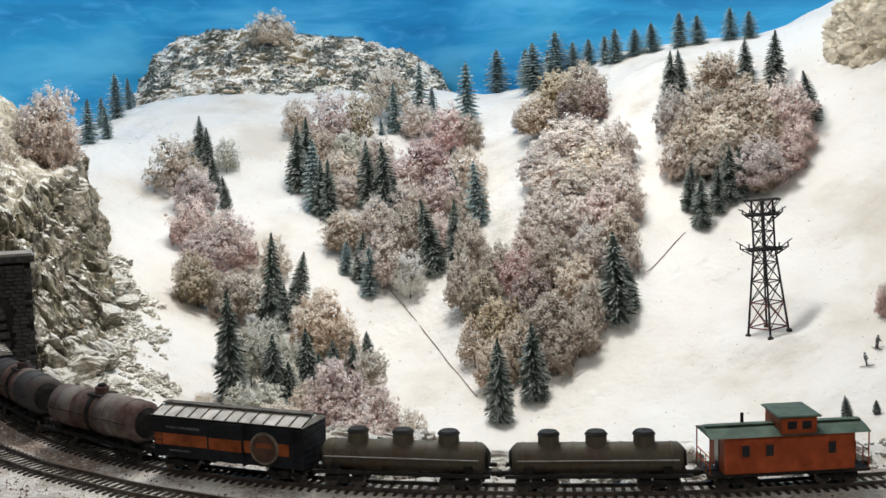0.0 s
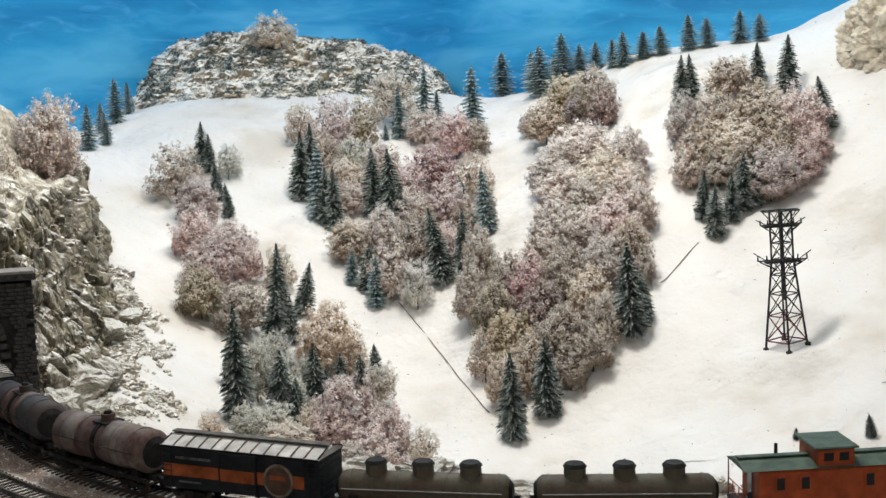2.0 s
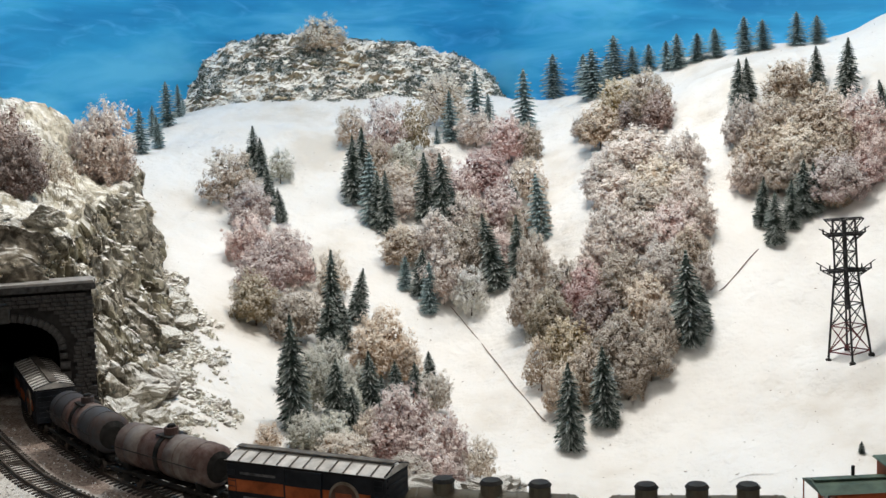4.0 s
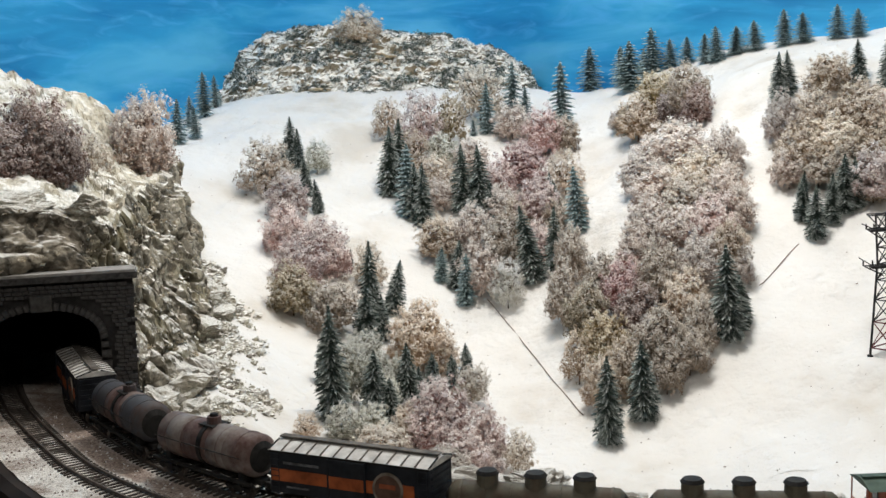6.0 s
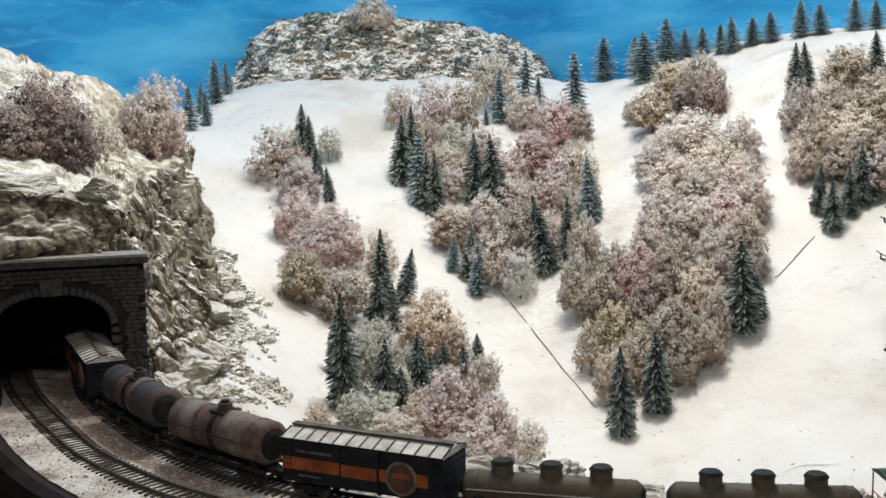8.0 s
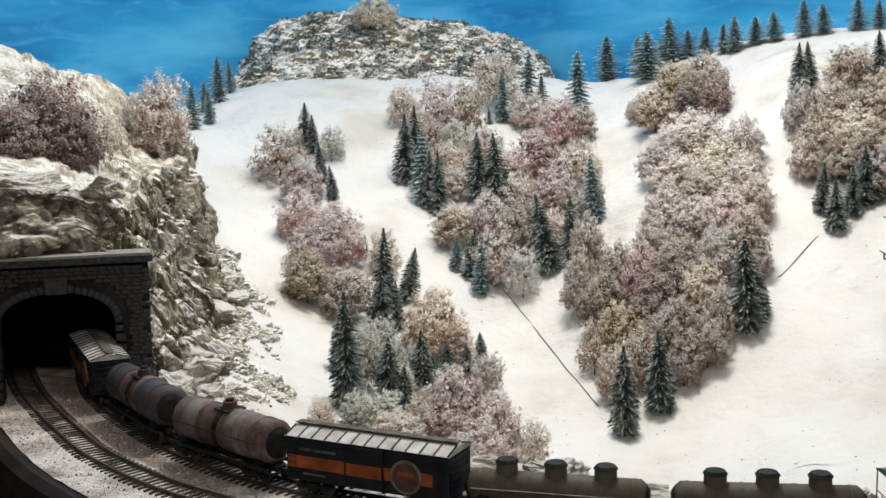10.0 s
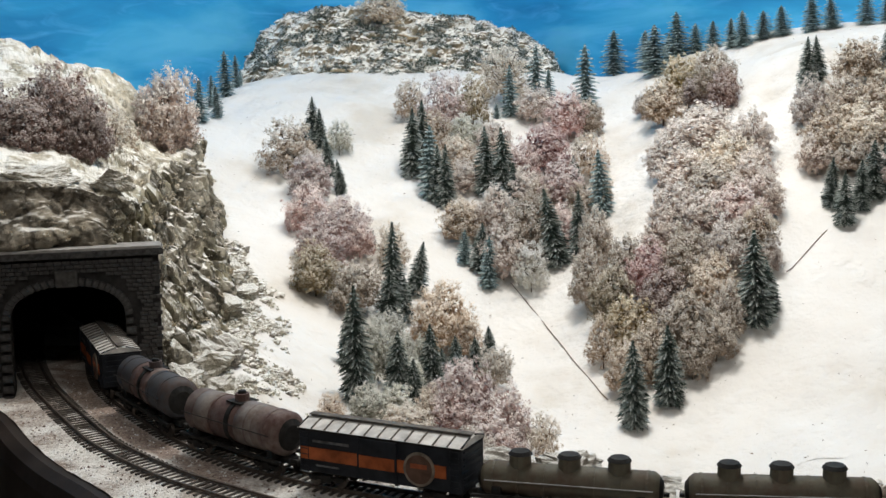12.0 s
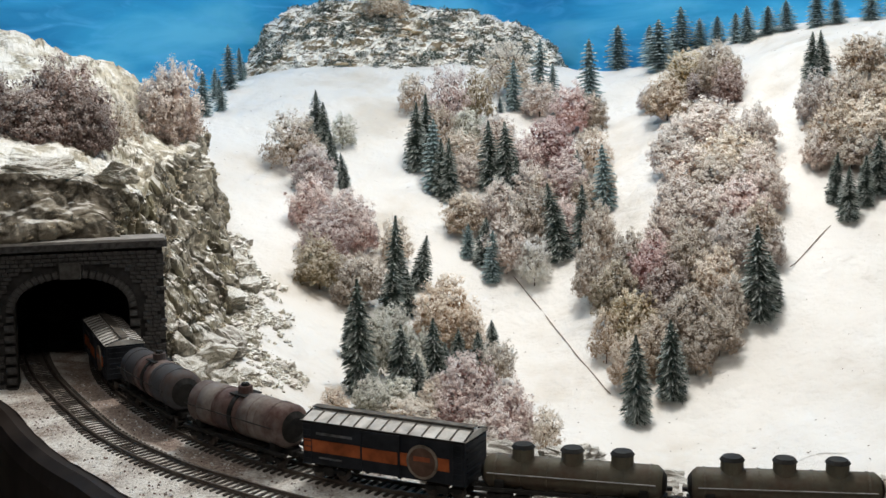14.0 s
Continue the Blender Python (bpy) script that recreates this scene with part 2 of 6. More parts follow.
def part(name, bm, material, parent=None, label="", smooth=False):
    me = bpy.data.meshes.new(name)
    bm.to_mesh(me)
    bm.free()
    me.materials.append(material)
    if smooth:
        me.polygons.foreach_set("use_smooth", [True] * len(me.polygons))
    return piece(name, me, parent, label)


def box(bm, x0, x1, y0, y1, z0, z1, bevel=0.0):
    made = bmesh.ops.create_cube(bm, size=1.0, matrix=Matrix.LocRotScale(((x0 + x1) / 2, (y0 + y1) / 2, (z0 + z1) / 2), None, (x1 - x0, y1 - y0, z1 - z0)))
    if bevel:
        edges = list({e for v in made["verts"] for e in v.link_edges})
        bmesh.ops.bevel(bm, geom=edges, offset=bevel, segments=1, affect="EDGES", profile=0.5)
    return bm


def rod(bm, a, b, r0, r1=None, sides=6):
    a, b = Vector(a), Vector(b)
    way = b - a
    m = Matrix.Translation((a + b) / 2) @ way.to_track_quat("Z", "Y").to_matrix().to_4x4()
    bmesh.ops.create_cone(bm, cap_ends=True, segments=sides, radius1=r0, radius2=r0 if r1 is None else r1, depth=way.length, matrix=m)
    return bm


def spline(points, n=12):
    """A smooth line through the points."""
    p = [np.array(q, float) for q in points]
    p = [2 * p[0] - p[1], *p, 2 * p[-1] - p[-2]]
    out = []
    for i in range(1, len(p) - 2):
        a, b, c, d = p[i - 1 : i + 3]
        for k in range(n):
            t = k / n
            out.append(0.5 * (2 * b + (c - a) * t + (2 * a - 5 * b + 4 * c - d) * t * t + (3 * b - a - 3 * c + d) * t**3))
    out.append(p[-2])
    return np.array(out)


class Line:
    """A plan line that can be walked by its length."""

    def __init__(self, points):
        self.p = spline(points, 24)
        self.s = np.r_[0, np.cumsum(np.hypot(*np.diff(self.p, axis=0).T))]

    def at(self, s):
        return np.array([np.interp(s, self.s, self.p[:, 0]), np.interp(s, self.s, self.p[:, 1])])

    def way(self, s):
        d = self.at(s + 0.004) - self.at(s - 0.004)
        return d / np.hypot(*d)

    def off(self, x, y):
        """Distance from the line, positive on its left, of arrays of points."""
        q = np.stack([x, y], -1)[..., None, :] - self.p
        d = (q**2).sum(-1)
        i = d.argmin(-1)
        j = np.clip(i, 1, len(self.p) - 2)
        t = self.p[j + 1] - self.p[j - 1]
        v = np.stack([x, y], -1) - self.p[i]
        return np.sqrt(d.min(-1)) * np.sign(t[..., 0] * v[..., 1] - t[..., 1] * v[..., 0])


def smooth01(v):
    v = np.clip(v, 0, 1)
    return v * v * (3 - 2 * v)


# ---- the lie of the land ----
RAILTOP, SHELF = 1.180, 1.1745
INNER = Line([(-0.59, 1.60), (-0.518, 1.42), (-0.472, 1.27), (-0.429, 1.164), (-0.373, 1.077), (-0.30, 0.985), (-0.214, 0.915), (-0.10, 0.863), (0.0, 0.838), (0.136, 0.825), (0.26, 0.832), (0.45, 0.86), (0.70, 0.92), (1.0, 1.0)])
OUTER = Line([(-0.66, 1.58), (-0.60, 1.42), (-0.55, 1.285), (-0.503, 1.185), (-0.459, 1.112), (-0.417, 1.048), (-0.374, 0.988), (-0.312, 0.924), (-0.262, 0.886), (-0.2, 0.845), (-0.10, 0.797), (0.03, 0.762), (0.2, 0.745), (0.45, 0.765), (0.75, 0.83), (1.02, 0.90)])
EDGE = Line([(-0.95, 1.02), (-0.70, 1.08), (-0.56, 1.125), (-0.506, 1.087), (-0.443, 0.995), (-0.401, 0.940), (-0.361, 0.897), (-0.317, 0.849), (-0.23, 0.79), (-0.1, 0.735), (0.05, 0.705), (0.25, 0.695), (0.5, 0.71), (0.8, 0.77), (1.05, 0.83)])
WALLLINE = spline([(1.3, 1.75), (0.9, 1.95), (0.6, 2.1), (0.35, 2.22), (0.2, 2.32), (0.08, 2.44), (-0.05, 2.6), (-0.2, 2.68), (-0.4, 2.62), (-0.58, 2.42), (-0.75, 2.1), (-0.95, 1.6), (-1.1, 1.0)], 12)
SLOPE = (1.1925, 0.4359, 0.1553, -0.4198, 0.0366, 0.0642, 0.1626, -0.3843, -0.2071, 0.5513, -0.4223, -0.4819, -0.0124, 0.4724, -0.1388)
SWELLS = ((-0.03, 1.62, 0.11, -0.0466), (0.17, 1.64, 0.12, 0.0716), (0.34, 1.9, 0.12, 0.0841), (0.3, 2.22, 0.12, 0.0439), (0.42, 2.13, 0.085, 0.0180), (0.64, 2, 0.09, 0.0220))
# spruce stands: x, y, height, lean of the top
SPRUCES = {
    "left_edge": [(-0.550, 2.014, 0.072, 0.001), (-0.556, 2.123, 0.052, -0.000), (-0.533, 2.061, 0.054, -0.002), (-0.548, 2.191, 0.077, -0.001), (-0.562, 2.342, 0.060, -0.002), (-0.565, 2.387, 0.029, 0.000)],
    "left_clump": [(-0.370, 1.985, 0.076, -0.001), (-0.358, 1.977, 0.062, -0.001), (-0.333, 1.885, 0.060, -0.003), (-0.308, 1.830, 0.052, -0.005), (-0.255, 1.713, 0.030, 0.004), (-0.378, 1.983, 0.043, -0.000)],
    "centre_top": [(-0.073, 2.117, 0.084, -0.002), (-0.032, 2.159, 0.105, -0.000), (-0.011, 2.160, 0.064, -0.001), (-0.095, 2.108, 0.028, -0.001), (0.047, 2.131, 0.109, -0.002)],
    "centre_left": [(-0.216, 1.920, 0.103, 0.002), (-0.204, 1.940, 0.106, 0.002), (-0.185, 1.868, 0.107, -0.001), (-0.163, 1.850, 0.092, 0.000), (-0.175, 1.861, 0.084, -0.000)],
    "centre_mid": [(-0.106, 1.873, 0.104, -0.003), (-0.080, 1.867, 0.109, -0.006), (-0.067, 1.857, 0.067, -0.002), (0.021, 1.848, 0.066, -0.006), (0.053, 1.785, 0.093, -0.008)],
    "centre_low": [(-0.007, 1.723, 0.107, -0.023), (0.019, 1.722, 0.092, -0.003), (-0.133, 1.737, 0.048, 0.001), (-0.112, 1.727, 0.067, 0.004), (-0.100, 1.700, 0.071, 0.001)],
    "lower_clump": [(-0.213, 1.581, 0.122, 0.000), (-0.216, 1.558, 0.076, 0.001), (-0.192, 1.648, 0.072, 0.012), (-0.199, 1.584, 0.061, -0.001), (-0.225, 1.318, 0.127, -0.002), (-0.247, 1.426, 0.068, -0.001), (-0.157, 1.435, 0.077, -0.002), (-0.190, 1.379, 0.075, 0.001), (-0.172, 1.376, 0.050, -0.001), (-0.134, 1.506, 0.043, -0.001), (-0.111, 1.521, 0.045, -0.002), (-0.097, 1.570, 0.040, -0.001), (-0.148, 1.466, 0.040, 0.000)],
    "front": [(0.059, 1.369, 0.098, -0.003), (0.100, 1.410, 0.092, -0.004)],
    "belt_edge": [(0.205, 1.485, 0.113, -0.006), (0.223, 1.498, 0.062, -0.007)],
    "right_top": [(0.331, 1.845, 0.074, 0.000), (0.348, 1.851, 0.067, -0.005), (0.438, 1.838, 0.067, -0.002), (0.474, 1.821, 0.083, 0.001), (0.505, 1.735, 0.074, -0.015)],
    "right_low": [(0.317, 1.634, 0.064, 0.002), (0.327, 1.603, 0.068, -0.001), (0.352, 1.628, 0.064, -0.000), (0.371, 1.641, 0.076, -0.001), (0.385, 1.644, 0.066, -0.003)],
    "ridge": [(0.107, 2.341, 0.076, -0.001), (0.155, 2.264, 0.064, -0.002), (0.164, 2.190, 0.079, -0.004), (0.194, 2.277, 0.045, -0.000), (0.209, 2.271, 0.076, -0.004), (0.237, 2.256, 0.049, -0.002), (0.257, 2.201, 0.047, -0.001), (0.279, 2.151, 0.045, -0.002), (0.294, 2.134, 0.055, -0.003), (0.326, 2.133, 0.044, -0.002), (0.354, 2.125, 0.046, -0.004), (0.394, 2.102, 0.056, -0.002), (0.421, 2.090, 0.046, -0.003), (0.472, 2.088, 0.051, -0.002), (0.496, 2.059, 0.042, -0.002)],
    "bank": [(0.327, 1.246, 0.013, -0.000), (0.362, 1.229, 0.009, -0.000), (0.389, 1.212, 0.024, -0.003), (0.416, 1.208, 0.015, -0.001)],
}
# broadleaf stands: x, y, half width, height, tint
BROADLEAVES = {
    "left_clump": [(-0.388, 1.864, 0.044, 0.096, "beige"), (-0.377, 1.887, 0.031, 0.061, "brown"), (-0.327, 1.957, 0.023, 0.060, "sage"), (-0.347, 1.800, 0.035, 0.071, "pink"), (-0.337, 1.703, 0.033, 0.074, "pink"), (-0.286, 1.704, 0.037, 0.072, "pink"), (-0.306, 1.638, 0.039, 0.073, "rose"), (-0.266, 1.686, 0.022, 0.057, "pink"), (-0.305, 1.567, 0.032, 0.070, "ochre"), (-0.254, 1.556, 0.034, 0.073, "brown")],
    "lower_back": [(-0.223, 1.686, 0.023, 0.071, "cream"), (-0.153, 1.548, 0.042, 0.093, "tan"), (-0.128, 1.552, 0.026, 0.062, "beige"), (-0.217, 1.396, 0.022, 0.076, "sage"), (-0.212, 1.501, 0.022, 0.053, "sage"), (-0.188, 1.437, 0.019, 0.061, "sage"), (-0.169, 1.445, 0.014, 0.058, "sage"), (-0.090, 1.479, 0.022, 0.055, "cream"), (-0.179, 1.402, 0.018, 0.047, "sage")],
    "lower_front": [(-0.115, 1.329, 0.037, 0.086, "rose"), (-0.128, 1.302, 0.027, 0.055, "rose"), (-0.072, 1.312, 0.025, 0.073, "pink"), (-0.091, 1.281, 0.031, 0.051, "pink"), (-0.038, 1.303, 0.018, 0.053, "cream"), (-0.212, 1.280, 0.019, 0.043, "sage"), (-0.187, 1.294, 0.024, 0.045, "sage"), (-0.171, 1.257, 0.031, 0.043, "beige"), (-0.150, 1.316, 0.020, 0.050, "beige"), (-0.109, 1.258, 0.025, 0.035, "beige"), (-0.069, 1.297, 0.020, 0.031, "pink"), (-0.242, 1.246, 0.015, 0.032, "tan")],
    "centre_top": [(-0.231, 2.103, 0.027, 0.075, "beige"), (-0.177, 2.058, 0.041, 0.106, "pink"), (-0.131, 2.069, 0.030, 0.094, "ochre"), (-0.085, 2.165, 0.044, 0.106, "cream"), (-0.192, 1.990, 0.032, 0.078, "brown"), (-0.142, 2.009, 0.030, 0.058, "sage"), (-0.146, 1.917, 0.033, 0.070, "beige"), (-0.137, 1.884, 0.029, 0.053, "pale"), (-0.098, 1.974, 0.032, 0.066, "pale"), (-0.033, 2.095, 0.036, 0.062, "pale"), (0.017, 2.026, 0.036, 0.081, "rose"), (0.046, 2.026, 0.026, 0.060, "brown")],
    "centre_mid": [(-0.023, 1.925, 0.043, 0.080, "crimson"), (-0.052, 1.899, 0.029, 0.067, "rose"), (0.041, 1.898, 0.032, 0.074, "beige"), (-0.003, 1.830, 0.036, 0.082, "rose"), (-0.052, 1.861, 0.032, 0.060, "pale"), (0.052, 1.793, 0.017, 0.064, "beige"), (-0.029, 1.821, 0.028, 0.067, "brown"), (0.021, 1.813, 0.023, 0.054, "brown")],
    "centre_low": [(-0.137, 1.780, 0.035, 0.066, "brown"), (-0.091, 1.781, 0.032, 0.082, "pale"), (-0.053, 1.744, 0.035, 0.098, "brown"), (-0.081, 1.718, 0.033, 0.082, "pale"), (-0.045, 1.696, 0.026, 0.075, "white"), (-0.003, 1.748, 0.023, 0.069, "pink"), (0.037, 1.690, 0.025, 0.084, "beige"), (0.026, 1.622, 0.027, 0.088, "beige")],
    "belt_top": [(0.222, 1.937, 0.034, 0.085, "brown"), (0.188, 2.022, 0.039, 0.080, "ochre"), (0.228, 1.897, 0.026, 0.066, "mauve"), (0.199, 1.950, 0.029, 0.055, "mauve"), (0.152, 1.966, 0.038, 0.073, "brown"), (0.134, 2.040, 0.022, 0.043, "pale"), (0.186, 1.820, 0.055, 0.073, "pale"), (0.241, 1.741, 0.031, 0.077, "pale"), (0.145, 1.789, 0.042, 0.070, "pale"), (0.201, 1.712, 0.045, 0.069, "cream"), (0.232, 1.664, 0.031, 0.063, "pale")],
    "belt_mid": [(0.151, 1.713, 0.042, 0.068, "pale"), (0.183, 1.659, 0.041, 0.065, "beige"), (0.238, 1.618, 0.023, 0.064, "pale"), (0.136, 1.647, 0.038, 0.070, "pale"), (0.204, 1.606, 0.039, 0.072, "pink"), (0.163, 1.616, 0.034, 0.064, "pale"), (0.117, 1.627, 0.031, 0.065, "pale"), (0.215, 1.563, 0.028, 0.072, "brown"), (0.182, 1.553, 0.033, 0.073, "pale"), (0.227, 1.547, 0.018, 0.052, "pale")],
    "belt_low": [(0.071, 1.616, 0.026, 0.072, "brown"), (0.093, 1.575, 0.031, 0.078, "crimson"), (0.135, 1.558, 0.033, 0.081, "brown"), (0.050, 1.562, 0.030, 0.082, "ochre"), (0.159, 1.514, 0.031, 0.074, "beige"), (0.172, 1.483, 0.023, 0.071, "beige"), (0.107, 1.530, 0.031, 0.072, "mauve"), (0.065, 1.501, 0.030, 0.078, "ochre"), (0.120, 1.474, 0.033, 0.080, "brown"), (0.035, 1.494, 0.022, 0.071, "brown"), (0.053, 1.438, 0.021, 0.069, "beige"), (0.155, 1.455, 0.026, 0.064, "brown"), (0.128, 1.438, 0.023, 0.062, "brown"), (0.086, 1.460, 0.025, 0.067, "brown"), (0.074, 1.445, 0.017, 0.048, "brown")],
    "right_back": [(0.393, 1.824, 0.035, 0.066, "brown"), (0.324, 1.770, 0.030, 0.076, "pale"), (0.359, 1.765, 0.031, 0.075, "beige"), (0.417, 1.750, 0.045, 0.084, "brown"), (0.466, 1.718, 0.041, 0.086, "pink"), (0.329, 1.711, 0.036, 0.081, "brown"), (0.371, 1.716, 0.044, 0.077, "cream"), (0.424, 1.701, 0.038, 0.082, "brown")],
    "right_front": [(0.469, 1.687, 0.028, 0.056, "pink"), (0.387, 1.686, 0.036, 0.065, "brown"), (0.315, 1.697, 0.026, 0.060, "pale"), (0.351, 1.693, 0.034, 0.053, "beige"), (0.411, 1.648, 0.042, 0.073, "pink"), (0.449, 1.661, 0.028, 0.048, "rose"), (0.406, 1.646, 0.028, 0.044, "brown")],
    "far_right": [(0.472, 1.357, 0.010, 0.041, "pink")],
}
# trees on the cliff top: x, y, z, half width, height, tint
# leftmost trees take the dark mauve tint in place of shade under the canopy
CLIFF_TREES = [(-0.552, 1.320, 1.372, 0.036, 0.070, "mauve"), (-0.521, 1.360, 1.364, 0.038, 0.104, "mauve"), (-0.502, 1.345, 1.366, 0.028, 0.078, "mauve"), (-0.501, 1.440, 1.368, 0.027, 0.060, "cream"), (-0.592, 1.330, 1.371, 0.036, 0.088, "mauve"), (-0.483, 1.580, 1.371, 0.041, 0.100, "pale"), (-0.490, 1.592, 1.368, 0.038, 0.094, "pink"), (-0.562, 1.400, 1.375, 0.036, 0.092, "mauve")]


def hill(x, y):
    """Height of the snow slopes."""
    x, y = np.clip(x, -0.75, 0.85), np.clip(y, 1.15, 2.75)
    v, terms = y - 1.7, [(i, j) for i in range(5) for j in range(5 - i)]
    z = sum(c * x**i * v**j for c, (i, j) in zip(SLOPE, terms))
    return z + sum(a * np.exp(-((x - p) ** 2 + (y - q) ** 2) / (2 * s * s)) for p, q, s, a in SWELLS)


PADTOP = float(hill(0.363, 1.411))


def land(x, y):
    """Height of the ground: the level shelf of the tracks, then the bank and the slopes."""
    x, y = np.asarray(x, float), np.asarray(y, float)
    d = INNER.off(x, y)
    k = smooth01((d - 0.055) / 0.13)
    lip = 0.010 * np.exp(-(((d - 0.062) / 0.026) ** 2)) * smooth01((x + 0.25) / 0.12)
    pad = 0.92 * smooth01((0.062 - np.hypot(x - 0.363, y - 1.411)) / 0.034)
    high = hill(x, y) * (1 - pad) + PADTOP * pad
    return (SHELF - 0.004) * (1 - k) + high * k + lip


def relief(x, y):
    """Uneven plaster: long swells, soft humps and a fine ripple."""
    return 0.007 * noise.fractal(Vector((x * 4.0, y * 2.2, 8.3)), 0.8, 2.0, 3) + 0.006 * noise.fractal(Vector((x * 9, y * 9, 0.3)), 0.9, 2.0, 3) + 0.0009 * noise.noise(Vector((x * 30, y * 30, 5.1)))


def surface(x, y):
    """Height of the ground with its unevenness at one place."""
    d = float(INNER.off(np.array(x, float), np.array(y, float)))
    return float(land(x, y)) + relief(x, y) * float(smooth01((d - 0.03) / 0.06))


def build_ground():
    nx, ny = 420, 400
    xs, ys = np.linspace(-0.98, 1.05, nx), np.linspace(0.66, 2.72, ny)
    gx, gy = np.meshgrid(xs, ys)
    z = np.concatenate([land(gx[r : r + 20], gy[r : r + 20]) for r in range(0, ny, 20)])
    d = np.concatenate([EDGE.off(gx[r : r + 20], gy[r : r + 20]) for r in range(0, ny, 20)])
    di = np.concatenate([INNER.off(gx[r : r + 20], gy[r : r + 20]) for r in range(0, ny, 20)])
    uneven = np.array([[relief(x, y) + 0.0015 * noise.fractal(Vector((x * 36, y * 36, 2.2)), 0.7, 2.1, 4) for x in xs] for y in ys])
    z = z + uneven * smooth01((di - 0.03) / 0.06)
    keep = d > -0.004
    ids = -np.ones(z.shape, int)
    ids[keep] = np.arange(keep.sum())
    verts = np.stack([gx[keep], gy[keep], z[keep]], -1)
    a, b, c, e = ids[:-1, :-1], ids[:-1, 1:], ids[1:, 1:], ids[1:, :-1]
    ok = (a >= 0) & (b >= 0) & (c >= 0) & (e >= 0)
    faces = np.stack([a[ok], b[ok], c[ok], e[ok]], -1)
    ob = new("ground", mesh_from("ground", verts, faces.tolist(), SNOW, True))
    tagged(ob, "white plaster snow slopes of a model railway layout", "snow ground", kind="structure")


build_ground()


def strip(name, line, s0, s1, offsets, material, steps, label, category):
    """A ribbon along a line; offsets: pairs of distance to the left and height."""
    verts, faces, w = [], [], len(offsets)
    for k in range(steps + 1):
        s = s0 + (s1 - s0) * k / steps
        p, t = line.at(s), line.way(s)
        for o, z in offsets:
            verts.append((p[0] - t[1] * o, p[1] + t[0] * o, z))
    for k in range(steps):
        for j in range(w - 1):
            a = k * w + j
            faces.append((a, a + w, a + w + 1, a + 1))
    ob = new(name, mesh_from(name, verts, faces, material, False))
    return tagged(ob, label, category, kind="structure")


# fascia of the layout: a curved dark board below the snow's edge
strip("fascia", EDGE, 0.0, EDGE.s[-1], [(0.012, SHELF - 0.002), (-0.002, SHELF + 0.003), (-0.010, SHELF - 0.001), (-0.013, SHELF - 0.012), (-0.013, SHELF - 0.20), (0.01, SHELF - 0.20)], FASCIA, 160, "dark brown curved edge board of the layout", "fascia")


def backdrop():
    verts, faces = [], []
    zs = (0.9, 1.5, 2.1, 2.6)
    for p in WALLLINE:
        verts += [(p[0], p[1], z) for z in zs]
    for k in range(len(WALLLINE) - 1):
        for j in range(3):
            a = k * 4 + j
            faces.append((a, a + 4, a + 5, a + 1))
    ob = new("backdrop", mesh_from("backdrop", verts, faces, BACKDROP, True))
    so = ob.modifiers.new("thickness", "SOLIDIFY")
    so.thickness, so.offset = 0.012, 1
    tagged(ob, "curved backdrop board painted as blue sky with faint clouds", "backdrop", kind="structure")


backdrop()


def room():
    """Unseen dim room round the layout; its pale walls bounce fill light."""
    for name, box_ in (("floor", (-2.4, 2.4, -2.2, 3.2, -0.1, 0.0)), ("ceiling", (-2.4, 2.4, -2.2, 3.2, 2.75, 2.85)), ("wall_south", (-2.4, 2.4, -2.3, -2.2, 0, 2.75)), ("wall_north", (-2.4, 2.4, 3.2, 3.3, 0, 2.75)), ("wall_west", (-2.5, -2.4, -2.2, 3.2, 0, 2.75)), ("wall_east", (2.4, 2.5, -2.2, 3.2, 0, 2.75))):
        ob = part(name, box(bmesh.new(), *box_), WALLPAINT)
        tagged(ob, "plain pale painted surface of the unseen exhibition room", name.split("_")[0], kind="structure")


room()


